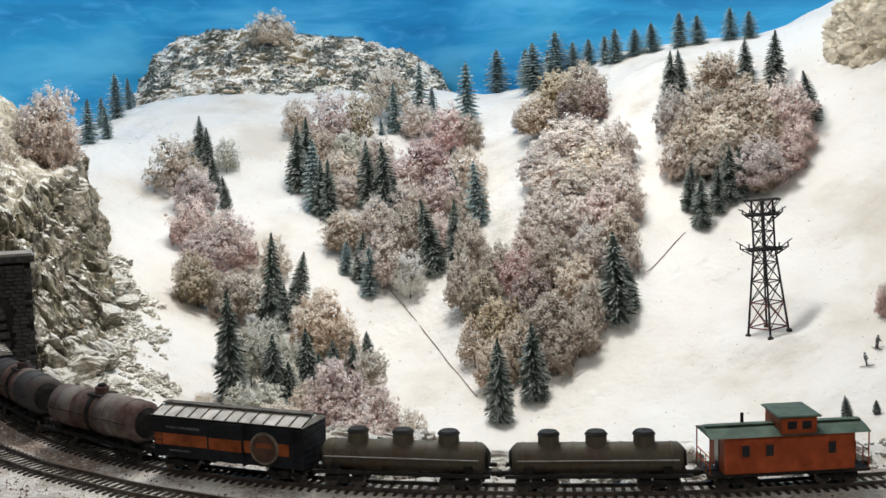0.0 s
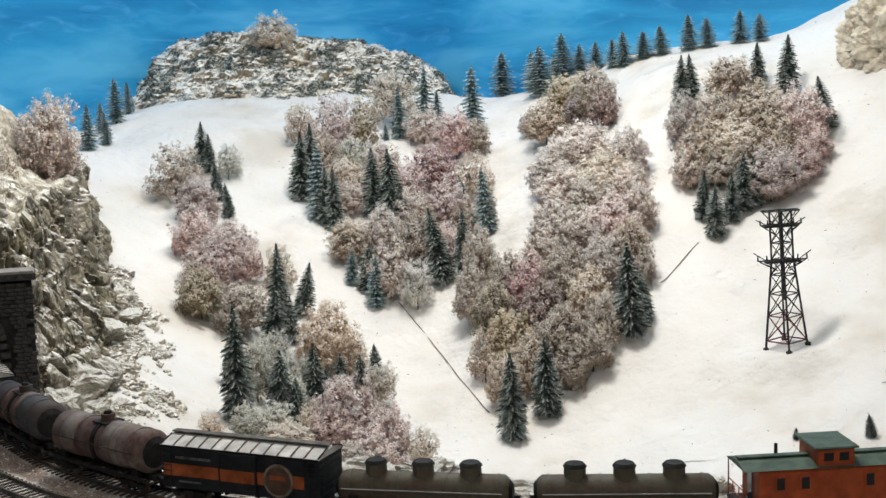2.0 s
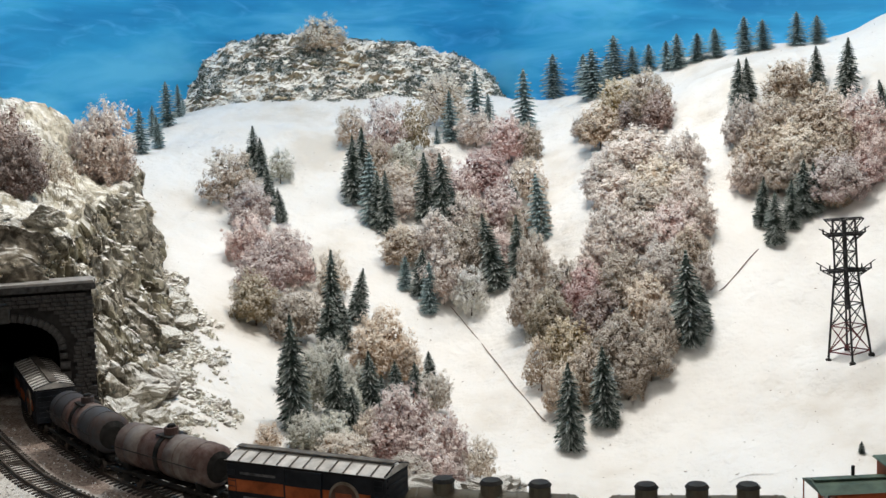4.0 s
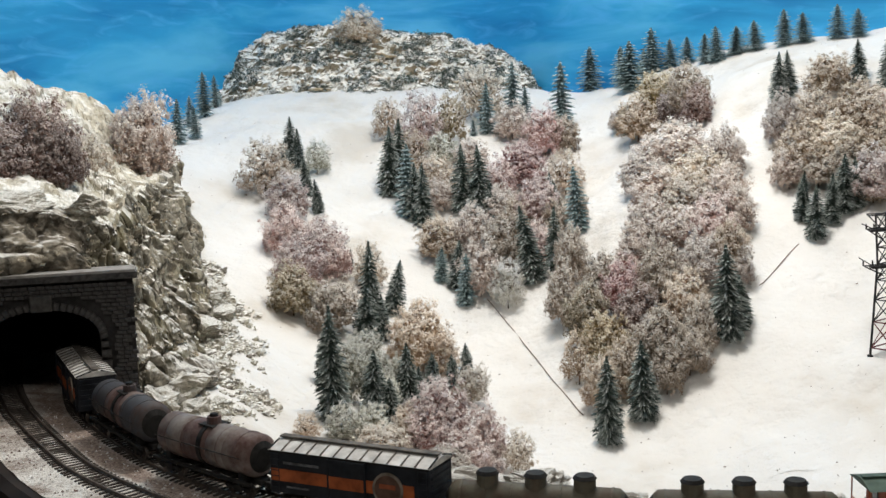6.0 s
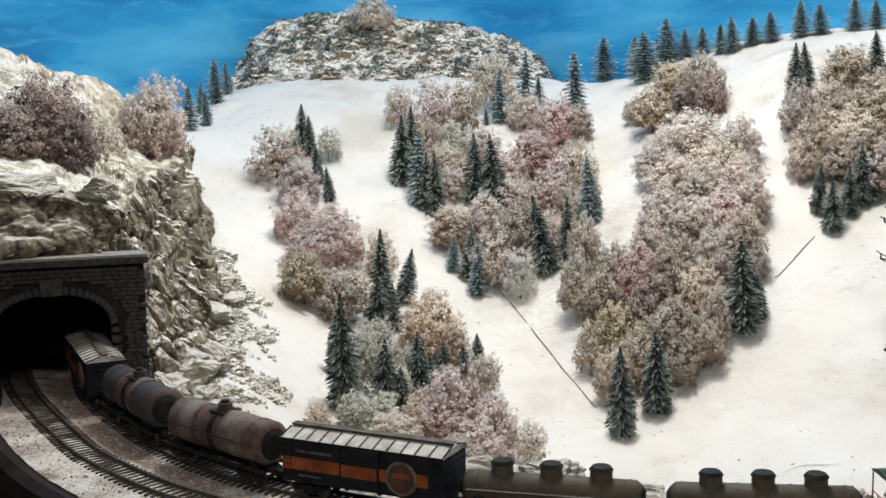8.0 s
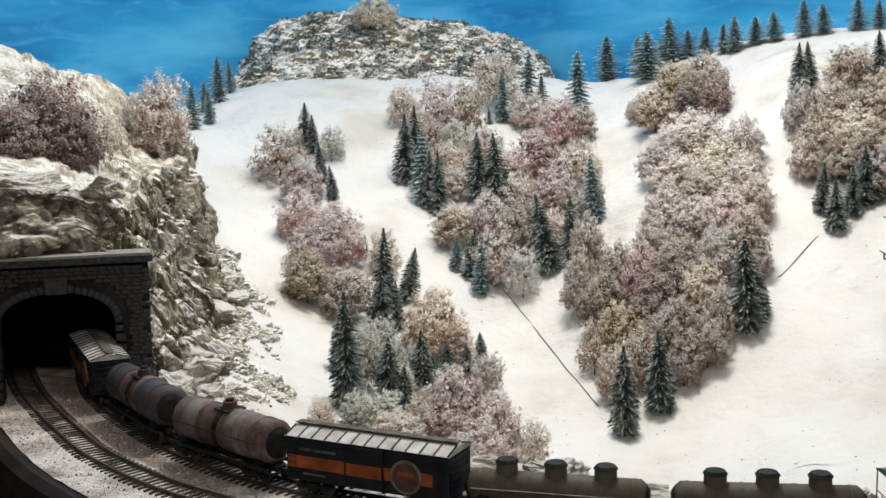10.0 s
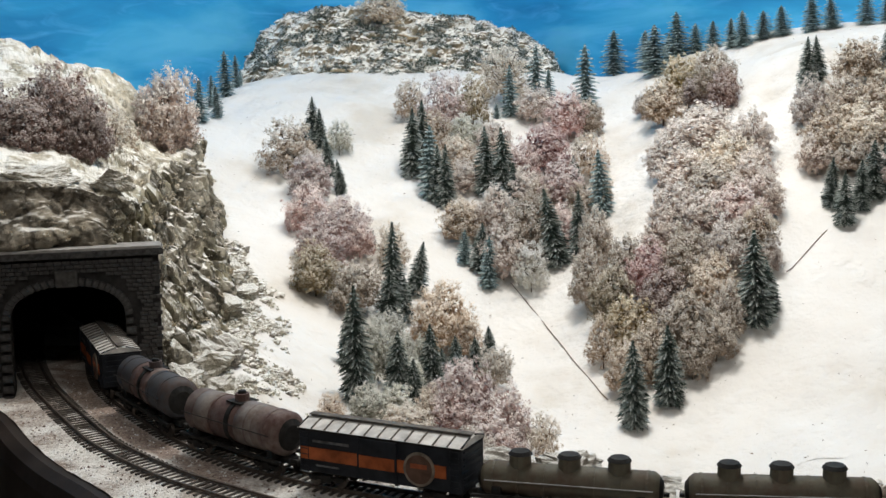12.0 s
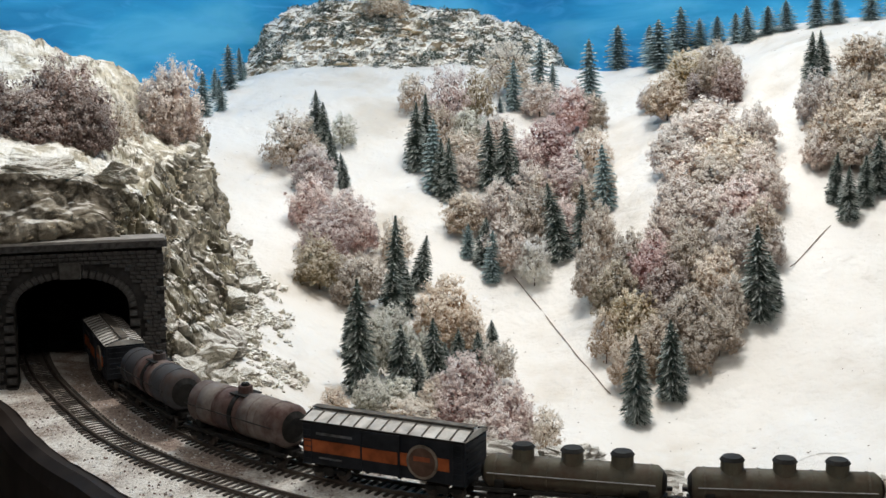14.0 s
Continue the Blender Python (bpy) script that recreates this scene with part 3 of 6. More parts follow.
# ---- the cliff over the tunnel ----
def cliff():
    base = spline([(-0.98, 0.995, 1.295), (-0.72, 1.075, 1.295), (-0.53, 1.135, 1.295), (-0.42, 1.172, 1.295), (-0.384, 1.19, 1.16), (-0.358, 1.25, 1.155), (-0.362, 1.36, 1.15), (-0.385, 1.48, 1.16), (-0.420, 1.60, 1.19), (-0.455, 1.70, 1.23), (-0.50, 1.82, 1.27)], 22)
    edge = spline([(-0.98, 1.020, 1.375), (-0.72, 1.10, 1.372), (-0.54, 1.158, 1.364), (-0.45, 1.190, 1.350), (-0.42, 1.235, 1.340), (-0.425, 1.30, 1.345), (-0.442, 1.40, 1.350), (-0.452, 1.50, 1.360), (-0.458, 1.60, 1.372), (-0.478, 1.70, 1.375), (-0.52, 1.82, 1.38)], 22)
    back = spline([(-1.06, 1.55, 1.525), (-0.88, 1.58, 1.52), (-0.74, 1.60, 1.505), (-0.67, 1.60, 1.492), (-0.63, 1.60, 1.476), (-0.595, 1.60, 1.468), (-0.57, 1.60, 1.462), (-0.545, 1.615, 1.445), (-0.53, 1.64, 1.425), (-0.53, 1.70, 1.40), (-0.57, 1.82, 1.385)], 22)
    rows, cols, front = 600, 152, 80
    length = np.r_[0, np.cumsum(np.linalg.norm(np.diff(edge, axis=0), axis=1))]
    near = np.interp(-0.70, edge[:, 0][: len(edge) // 3], length[: len(edge) // 3])
    even = np.r_[np.linspace(0, near, 30)[:-1], np.linspace(near, length[-1], rows - 29)]
    base, edge, back = (np.stack([np.interp(even, length, q[:, k]) for k in range(3)], -1) for q in (base, edge, back))
    # outward directions, eased round the corner
    sides = (base - edge)[:, :2]
    sides = sides / np.maximum(1e-4, np.hypot(*sides.T))[:, None]
    for _ in range(60):
        sides = np.concatenate([sides[:1], (sides[:-2] + 2 * sides[1:-1] + sides[2:]) / 4, sides[-1:]])
    verts, faces = [], []
    for i in range(rows):
        b, e, k = (Vector(v) for v in (base[i], edge[i], back[i]))
        e.z += 0.016 * noise.fractal(e / 0.07, 0.9, 2.0, 2)
        e.y += 0.012 * noise.noise(e / 0.05 + Vector((3, 1, 2)))
        out = Vector((*sides[i], 0)).normalized()
        for j in range(cols):
            v = j / (cols - 1)
            if j < front:
                t = j / front
                p = b.lerp(e, t)
                p += out * (0.010 * math.sin(math.pi * t) ** 0.8 + 0.007 * math.sin(t * 7.0))
                push, face = 1.0, out + Vector((0, 0, 0.10 + t * 0.3))
            else:
                t = ((j - front) / (cols - 1 - front)) ** 1.7
                p = e.lerp(k, t)
                p.z -= 0.018 * math.sin(math.pi * min(1, t * 1.1)) if t < 0.9 else 0
                push, face = 0.45, Vector((0, 0, 1))
            if abs(j - front) < 9:
                push = 0.8
            big = noise.fractal(p / 0.10, 0.9, 2.1, 3)
            warped = Vector((p.x, p.y, p.z * 0.75)) / 0.034 + Vector((0.35, 0.2, 0.35)) * big
            near, cells = noise.voronoi(warped)
            block = noise.noise(Vector(cells[0]) * 7.3)
            tilt = (warped - Vector(cells[0])).dot(Vector((noise.noise(Vector(cells[0]) * 3.1), noise.noise(Vector(cells[0]) * 4.7), noise.noise(Vector(cells[0]) * 5.9))))
            chip = noise.noise(Vector(noise.voronoi(p / 0.0125)[1][0]) * 5.1)
            worn = 0.28 + 0.72 * smooth01((b.x + 0.44) / 0.05)
            p += face.normalized() * push * (0.018 * big * (0.5 + 0.5 * worn) + worn * (0.009 * block + 0.008 * tilt + 0.0044 * chip) + 0.006 * noise.fractal(p / 0.05, 0.9, 2.1, 3) + (0.0018 + 0.0026 * worn) * noise.fractal(p / 0.022, 0.75, 2.1, 4) + 0.0030 * (1 - worn) * noise.fractal(p / 0.013, 0.7, 2.1, 3) + 0.0016 * noise.fractal(p / 0.0075, 0.6, 2.1, 3) - 0.009 * worn * max(0, 0.14 - (near[1] - near[0])) / 0.14)
            verts.append(p)
    for i in range(rows - 1):
        for j in range(cols - 1):
            a = i * cols + j
            faces.append((a, a + cols, a + cols + 1, a + 1))
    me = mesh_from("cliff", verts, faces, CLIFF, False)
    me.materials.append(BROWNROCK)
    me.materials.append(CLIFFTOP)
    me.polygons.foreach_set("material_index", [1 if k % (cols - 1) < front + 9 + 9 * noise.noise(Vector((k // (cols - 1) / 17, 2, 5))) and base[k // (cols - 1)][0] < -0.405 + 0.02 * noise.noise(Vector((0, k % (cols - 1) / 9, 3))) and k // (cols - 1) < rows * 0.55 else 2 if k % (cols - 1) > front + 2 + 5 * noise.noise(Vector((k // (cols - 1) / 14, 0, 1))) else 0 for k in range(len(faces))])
    me.polygons.foreach_set("use_smooth", [q.material_index == 1 for q in me.polygons])
    ob = new("cliff", me)
    tagged(ob, "grey-beige plaster rock cliff dusted with snow over the tunnel", "cliff", kind="structure")


cliff()


def ledge_hill():
    """Hilltop of level broken ledges: risers of bare rock, treads under snow."""
    nx, ny = 300, 190
    crest = spline([(-0.602, 1.425), (-0.585, 1.470), (-0.555, 1.505), (-0.510, 1.534), (-0.46, 1.550), (-0.40, 1.557), (-0.34, 1.556), (-0.268, 1.548), (-0.19, 1.535), (-0.125, 1.527), (-0.055, 1.503), (-0.020, 1.482), (0.008, 1.450), (0.030, 1.40)], 10)
    verts, faces = [], []
    for i in range(nx):
        x = -0.600 + 0.63 * i / (nx - 1)
        top = float(np.interp(x, crest[:, 0], crest[:, 1])) + 0.006 * noise.fractal(Vector((x * 40, 0.2, 9.0)), 0.8, 2.0, 3)
        front = 2.315 + 0.05 * ((x + 0.28) / 0.30) ** 2 + 0.014 * noise.fractal(Vector((x * 16, 3.3, 0)), 0.8, 2.0, 3)
        foot = surface(x, front) - 0.012
        for j in range(ny):
            v = j / (ny - 1)
            y = front + 0.30 * v
            climb = min(1.0, v / 0.42)
            wave = noise.fractal(Vector((x * 7, y * 7, 1.1)), 0.8, 2.0, 3)
            g = climb + 0.13 * wave
            # uneven terraces
            steps = 6.0
            q = g * steps + 0.5 * noise.noise(Vector((x * 12, y * 3, 4.4)))
            tread = (math.floor(q) + min(1.0, max(0.0, (q - math.floor(q) - 0.15) / 0.42)) ** 1.6) / steps
            g = max(0.0, min(1.0, 0.25 * climb + 0.75 * tread)) * min(1.0, climb * 4)
            z = foot + (top - foot) * g
            if v > 0.62:
                z -= (v - 0.62) * 0.22
            p = Vector((x, y, z))
            k = min(1.0, climb * 6)
            p += Vector((0.2, -0.7, 0.5)) * k * (0.010 * noise.fractal(p / 0.045, 0.8, 2.1, 5) + 0.0045 * noise.noise(Vector(noise.voronoi(Vector((p.x, p.y, p.z * 1.8)) / 0.016)[1][0]) * 6.7))
            verts.append(p)
    for i in range(nx - 1):
        for j in range(ny - 1):
            a = i * ny + j
            faces.append((a, a + ny, a + ny + 1, a + 1))
    ob = new("rock_hill", mesh_from("rock_hill", verts, faces, HILLROCK, False))
    tagged(ob, "layered rocky hilltop with snow and scrub before the backdrop", "rock hill", kind="structure")


ledge_hill()
def outcrop():
    bm = bmesh.new()
    bmesh.ops.create_icosphere(bm, subdivisions=6, radius=1.0)
    for v in bm.verts:
        p = v.co.copy()
        pit = noise.noise(Vector(noise.voronoi(p * 3.2)[1][0]) * 5.7)
        v.co = p * (1 + 0.13 * noise.fractal(p * 1.5, 0.9, 2.0, 5) + 0.11 * pit - 0.10 * max(0.0, noise.noise(p * 8)) + 0.10 * noise.fractal(p * 7, 0.8, 2.0, 4))
        v.co = Vector((v.co.x * 0.105, v.co.y * 0.075, v.co.z * 0.098))
    ob = part("rock_outcrop", bm, TANROCK, None, "", False)
    ob.location = (0.668, 1.845, 1.500)
    tagged(ob, "tan knobbly rock outcrop at the top of the slope", "rock outcrop", kind="structure")


outcrop()



# ---- trees ----
def set_frost(me, values):
    a = me.attributes.new("frost", "FLOAT", "POINT")
    a.data.foreach_set("value", values)


def spruce_meshes(seed, share=0.35, blunt=0.85, tiers=24, rime=0.04, bumpy=0.0, needles=None, coat=0.45):
    """A bottle-brush spruce, one unit high: trunk, tiers of drooping fronds with side twigs and frosted tips."""
    rng = random.Random(seed)
    bm = rod(bmesh.new(), (0, 0, -0.06), (0, 0, 0.97), 0.020, 0.004, 6)
    trunk = bpy.data.meshes.new("trunk")
    bm.to_mesh(trunk)
    bm.free()
    trunk.materials.append(BARK)
    verts, faces, frost = [], [], []

    def blade(a, b, side, wide, f0, f1):
        n0 = len(verts)
        verts.extend((a + side * wide, a - side * wide, b))
        frost.extend((max(f0, rime), max(f0, rime), max(f1, rime)))
        faces.append((n0, n0 + 1, n0 + 2))

    for i in range(tiers):
        f = i / (tiers - 1)
        z = 0.055 + 0.90 * f
        full = 0.180 * (1 - f**2.3) ** blunt * min(1.0, 0.80 + 1.6 * f) + 0.024
        full *= 1 + bumpy * (1 if i % 2 else -1)
        count = int(9 + 12 * (1 - f))
        start = rng.random() * 6.28
        for k in range(count):
            a = start + 2 * math.pi * (k + rng.uniform(-0.3, 0.3)) / count
            r = full * (rng.uniform(0.78, 1.06) if needles else rng.uniform(0.66, 1.18))
            way, side = Vector((math.cos(a), math.sin(a), 0)), Vector((-math.sin(a), math.cos(a), 0))
            rise, drop = rng.uniform(0.010, 0.030), rng.uniform(0.020, 0.060) * (0.4 + 0.6 * (1 - f))
            icy = rng.random() < share
            white = rng.uniform(0.7, 1.0) if icy else rng.uniform(0.0, 0.20)

            def at(t):
                return way * (r * t) + Vector((0, 0, z + rise * (1 - t) - drop * t * t))

            # three overlapping lengths of the frond, then the side twigs
            for t0, t1, w in ((0.05, 0.50, 0.055), (0.30, 0.80, 0.060), (0.60, 1.0, 0.045)):
                blade(at(t0), at(t1), side + Vector((0, 0, -0.35)), w * full * 1.5, white * coat * t0, white * t1 * t1)
            for t in (0.28, 0.46, 0.62, 0.78):
                reach = full * (0.42 - 0.22 * t) * rng.uniform(0.8, 1.25)
                for sgn in (-1, 1):
                    tip = at(t) + (way * 0.75 + side * sgn * 0.75) * reach + Vector((0, 0, -reach * rng.uniform(0.1, 0.6)))
                    blade(at(t - 0.06), tip, way * 0.7 + Vector((0, 0, 0.5)), full * 0.060, white * coat * t, white * rng.uniform(0.5, 1.0) * (0.35 + 0.65 * t))
            if rng.random() < (0.75 if needles else 0.30):
                # a lump of rime caught on the frond
                c, q, n0 = at(rng.uniform(0.55, 0.95)), rng.uniform(0.012, 0.024) * (1.0 if needles else 0.7), len(verts)
                verts.extend((c + way * q, c - way * q * 0.6 + side * q, c - way * q * 0.6 - side * q, c + Vector((0, 0, q * 0.55))))
                frost.extend((0.55, 0.55, 0.55, 0.95))
                faces.extend(((n0, n0 + 1, n0 + 3), (n0 + 1, n0 + 2, n0 + 3), (n0 + 2, n0, n0 + 3), (n0, n0 + 2, n0 + 1)))
    # dense inner needles
    for k in range(700):
        f = rng.random() ** 1.2
        z, a = 0.04 + 0.92 * f, rng.random() * 6.28
        r = (0.130 * (1 - f**2.3) ** blunt + 0.012) * rng.uniform(0.5, 1.0)
        way = Vector((math.cos(a), math.sin(a), 0))
        blade(way * r * 0.3 + Vector((0, 0, z + 0.025)), way * r + Vector((0, 0, z - 0.015)), Vector((-way.y, way.x, 0)), 0.016, 0.0, 0.05)
    for k in range(5):
        a = 1.26 * k
        blade(Vector((0, 0, 0.93)), Vector((0.010 * math.cos(a), 0.010 * math.sin(a), 1.0)), Vector((-math.sin(a), math.cos(a), 0)), 0.008, 0.05, 0.4)
    crown = mesh_from("crown", verts, faces, needles or NEEDLES)
    set_frost(crown, frost)
    return trunk, crown


def broadleaf_arrays(seed, tufts=250, each=44, inner=1500):
    """A domed armature tree, one unit high and one half width across: limbs, twigs, and a crown of frosted flakes in small tufts."""
    rng = np.random.RandomState(seed)
    bm = bmesh.new()
    rod(bm, (0, 0, -0.08), (0.02, 0, 0.34), 0.040, 0.026, 7)

    def shell(ways):
        """Uneven dome: distance of the crown's skin in each direction."""
        return np.array([0.90 + 0.30 * noise.noise(Vector(w) * 2.2 + Vector((seed, 0.3, 1.7))) + 0.18 * noise.noise(Vector(w) * 5.0 + Vector((0.2, seed, 4.1))) for w in ways])

    def placed(ways, far):
        p = ways * far[:, None]
        return np.stack([p[:, 0], p[:, 1], np.maximum(0.03, 0.40 + p[:, 2] * np.where(p[:, 2] > 0, 0.60, 0.40))], -1)

    limbs = rng.normal(size=(11, 3))
    limbs[:, 2] = np.abs(limbs[:, 2]) + 0.15
    limbs /= np.linalg.norm(limbs, axis=1)[:, None]
    ends = placed(limbs, 0.62 * shell(limbs))
    for e in ends:
        rod(bm, (0.02, 0, 0.24 + 0.1 * rng.rand()), e, 0.016, 0.006, 5)
        for k in range(4):
            q = e + rng.normal(size=3) * np.array([0.15, 0.15, 0.06]) + (e - np.array([0, 0, 0.3])) * 0.12
            rod(bm, e, (q[0], q[1], max(0.04, q[2])), 0.006, 0.003, 3)
    trunk = bpy.data.meshes.new("trunk")
    bm.to_mesh(trunk)
    bm.free()
    trunk.materials.append(BARK)
    # tufts over the dome, with gaps where the twigs show
    ways = rng.normal(size=(tufts * 2, 3))
    ways /= np.linalg.norm(ways, axis=1)[:, None]
    gap = np.array([noise.noise(Vector(w) * 4.2 + Vector((seed * 1.3, 2.2, 0.4))) for w in ways])
    ways = ways[(ways[:, 2] > -0.75) & (gap > -0.30)][:tufts]
    tuft = placed(ways, shell(ways) * rng.uniform(0.74, 1.0, len(ways)))
    wide = rng.uniform(0.075, 0.175, len(ways))
    flakes = len(ways) * each
    pick = np.repeat(np.arange(len(ways)), each)
    puff = rng.normal(size=(flakes, 3))
    puff /= np.linalg.norm(puff, axis=1)[:, None]
    deep = rng.rand(flakes) ** 0.45
    centre = tuft[pick] + puff * (wide[pick] * deep)[:, None] * np.array([1, 1, 0.50])
    n = puff * 0.8 + ways[pick] * 0.6 + np.array([0, 0, 0.5]) + 0.5 * rng.normal(size=(flakes, 3))
    # frosted tops; undersides coloured darker to stand in for self-shadow
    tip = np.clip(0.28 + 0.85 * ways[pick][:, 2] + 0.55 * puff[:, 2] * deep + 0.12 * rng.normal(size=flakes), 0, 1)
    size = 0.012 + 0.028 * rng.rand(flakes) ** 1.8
    # darker flakes inside the crown, shade between the tufts put into their colour
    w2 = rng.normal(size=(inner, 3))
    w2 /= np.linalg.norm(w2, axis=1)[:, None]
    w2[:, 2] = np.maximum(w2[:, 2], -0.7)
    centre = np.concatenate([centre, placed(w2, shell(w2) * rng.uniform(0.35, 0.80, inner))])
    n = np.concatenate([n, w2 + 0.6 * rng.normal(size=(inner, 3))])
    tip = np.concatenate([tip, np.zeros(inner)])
    size = np.concatenate([size, rng.uniform(0.040, 0.085, inner)])[:, None]
    total = len(centre)
    centre[:, 2] = np.maximum(centre[:, 2], 0.02 + 0.04 * rng.rand(total))
    n /= np.linalg.norm(n, axis=1)[:, None]
    u = np.cross(n, rng.normal(size=(total, 3)))
    u /= np.linalg.norm(u, axis=1)[:, None]
    v = np.cross(n, u)
    squash = np.array([1, 1, 0.50])
    three = [centre + (u * a + v * b) * size * squash for a, b in ((1.25, 0.1), (-0.5, 0.95), (-0.75, -0.75))]
    verts = np.stack(three, 1).reshape(-1, 3)
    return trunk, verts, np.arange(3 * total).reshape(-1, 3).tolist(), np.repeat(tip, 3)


class Planter:
    """Stands copies of one template; the template itself is the first of them."""

    def __init__(self, make):
        self.make, self.first = make, None

    def stand(self, m):
        if self.first is None:
            self.first = self.make()
            self.first.matrix_basis = m
            self.scale = m.to_scale()
            return self.first
        s = self.scale
        return copy_thing(self.first, m @ Matrix.Diagonal((1 / s.x, 1 / s.y, 1 / s.z, 1)))


def spruce_template(k):
    trunk, crown = spruce_meshes(40 + k, 0.62, 0.80) if k < 5 else spruce_meshes(40 + k, 0.80, 0.62, 17, 0.14, 0.12, RIMED, 0.9)
    def make():
        tree = tagged(new("spruce_tree"), ("dark green model spruce with frosted twig tips" if k < 5 else "grey-green model spruce heavily frosted with white"), "spruce tree", "spruces on the slopes")
        piece("trunk", trunk, tree)
        piece("crown", crown, tree)
        return tree
    return Planter(make)


SPRUCE = [spruce_template(k) for k in range(8)]
# four full crowns, two airy ones through which the twigs show
SHAPES = [broadleaf_arrays(70 + k) for k in range(4)] + [broadleaf_arrays(80 + k, 210, 34, 420) for k in range(2)]
WORDS = {"beige": "beige", "pale": "pale grey-beige", "cream": "cream-coloured", "white": "nearly white", "ochre": "olive-brown", "brown": "dusty brown", "pink": "pale pink", "rose": "dusty rose", "crimson": "dark crimson-pink", "mauve": "dark mauve-brown", "sage": "grey-green", "tan": "warm tan"}


def broadleaf_template(k, tint):
    def make():
        trunk, verts, faces, tip = SHAPES[k]
        tree = tagged(new("broadleaf_tree"), "frosted %s model broadleaf tree on the snow" % WORDS[tint], "broadleaf tree", "broadleaf trees on the slopes")
        piece("trunk", trunk, tree)
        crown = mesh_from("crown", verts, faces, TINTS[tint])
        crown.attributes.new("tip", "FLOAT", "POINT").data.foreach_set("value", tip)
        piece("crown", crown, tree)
        return tree
    return Planter(make)


BROADLEAF = {(k, tint): broadleaf_template(k, tint) for k in range(6) for tint in TINTS}
dice = random.Random(5)


def stand_spruce(x, y, z, h, lean=0.0, wide=1.0, frosty=False):
    w = h * wide * (0.74 if h > 0.120 else 0.92 if h > 0.085 else 1.05 if h > 0.05 else 1.18) * dice.uniform(0.92, 1.12)
    m = Matrix.LocRotScale((x, y, z), Euler((dice.uniform(-0.04, 0.04), math.atan2(lean, h), 0)), None) @ Matrix.Rotation(dice.uniform(0, 6.28), 4, "Z") @ Matrix.Diagonal((w, w, h, 1))
    SPRUCE[5 + dice.randrange(3) if frosty else dice.randrange(5)].stand(m)


def stand_broadleaf(x, y, z, half, h, tint, airy=False):
    m = Matrix.LocRotScale((x, y, z - 0.03 * h), Euler((0, dice.uniform(-0.06, 0.06), dice.uniform(0, 6.28))), (half, half, h))
    BROADLEAF[4 + dice.randrange(2) if airy else dice.randrange(4), tint].stand(m)


AIRY = {("left_clump", 0), ("left_clump", 2), ("lower_back", 0), ("lower_front", 4), ("lower_front", 11), ("centre_top", 0), ("centre_top", 1), ("centre_top", 2), ("centre_top", 3), ("centre_top", 4), ("centre_mid", 2), ("centre_low", 4), ("belt_low", 9)}
FROSTY = {("centre_left", 2), ("centre_mid", 4), ("centre_low", 2), ("centre_low", 4)}
for name, stand in SPRUCES.items():
    for k, (x, y, h, lean) in enumerate(stand):
        stand_spruce(x, y, surface(x, y) - 0.001, h * (1.06 if name == "ridge" else 1.0), lean, 1.48 if name == "ridge" else 1.15 if name == "bank" else 1.0, name in ("ridge", "centre_top", "left_edge") or (name, k) in FROSTY)
for name, stand in BROADLEAVES.items():
    for k, (x, y, half, h, tint) in enumerate(stand):
        stand_broadleaf(x, y, surface(x, y) - 0.002, half * 1.04, h * 1.05, tint, (name, k) in AIRY)
for k, (x, y, z, half, h, tint) in enumerate(CLIFF_TREES):
    stand_broadleaf(x, y, z - (0.022 if k in (5, 6) else 0.008), half * 1.10, h * (1.18 if k in (5, 6) else 1.10), tint, k == 3)
# bush on the rocky hilltop
stand_broadleaf(-0.310, 2.420, 1.520, 0.048, 0.078, "cream")


# ---- tunnel portal ----
PR = Vector((-0.3825, 1.176, 0))
PU = Vector((-0.956, -0.294, 0)).normalized()
PN = Vector((PU.y, -PU.x, 0)) * 1.0
if PN.y > 0:
    PN = -PN
MID, HALF, SPRING, RISE = 0.0800, 0.049, 1.238, 0.034
FOOT, CREST, WIDE = 1.168, 1.297, 0.34


def wall_point(u, z, out=0.0):
    return PR + PU * u + Vector((0, 0, z)) + PN * out


def arch_outline(grow=0.0, n=20):
    pts = [(MID - HALF - grow, FOOT), (MID - HALF - grow, (FOOT + SPRING) / 2)]
    for k in range(n + 1):
        a = math.pi * (1 - k / n)
        pts.append((MID + (HALF + grow) * math.cos(a), SPRING + (RISE + grow) * math.sin(a) ** 0.72))
    return pts + [(MID + HALF + grow, (FOOT + SPRING) / 2), (MID + HALF + grow, FOOT)]


def in_arch(u, z, grow):
    if abs(u - MID) > HALF + grow:
        return False
    return z < SPRING or abs((u - MID) / (HALF + grow)) ** 2.6 + ((z - SPRING) / (RISE + grow)) ** 2.6 < 1


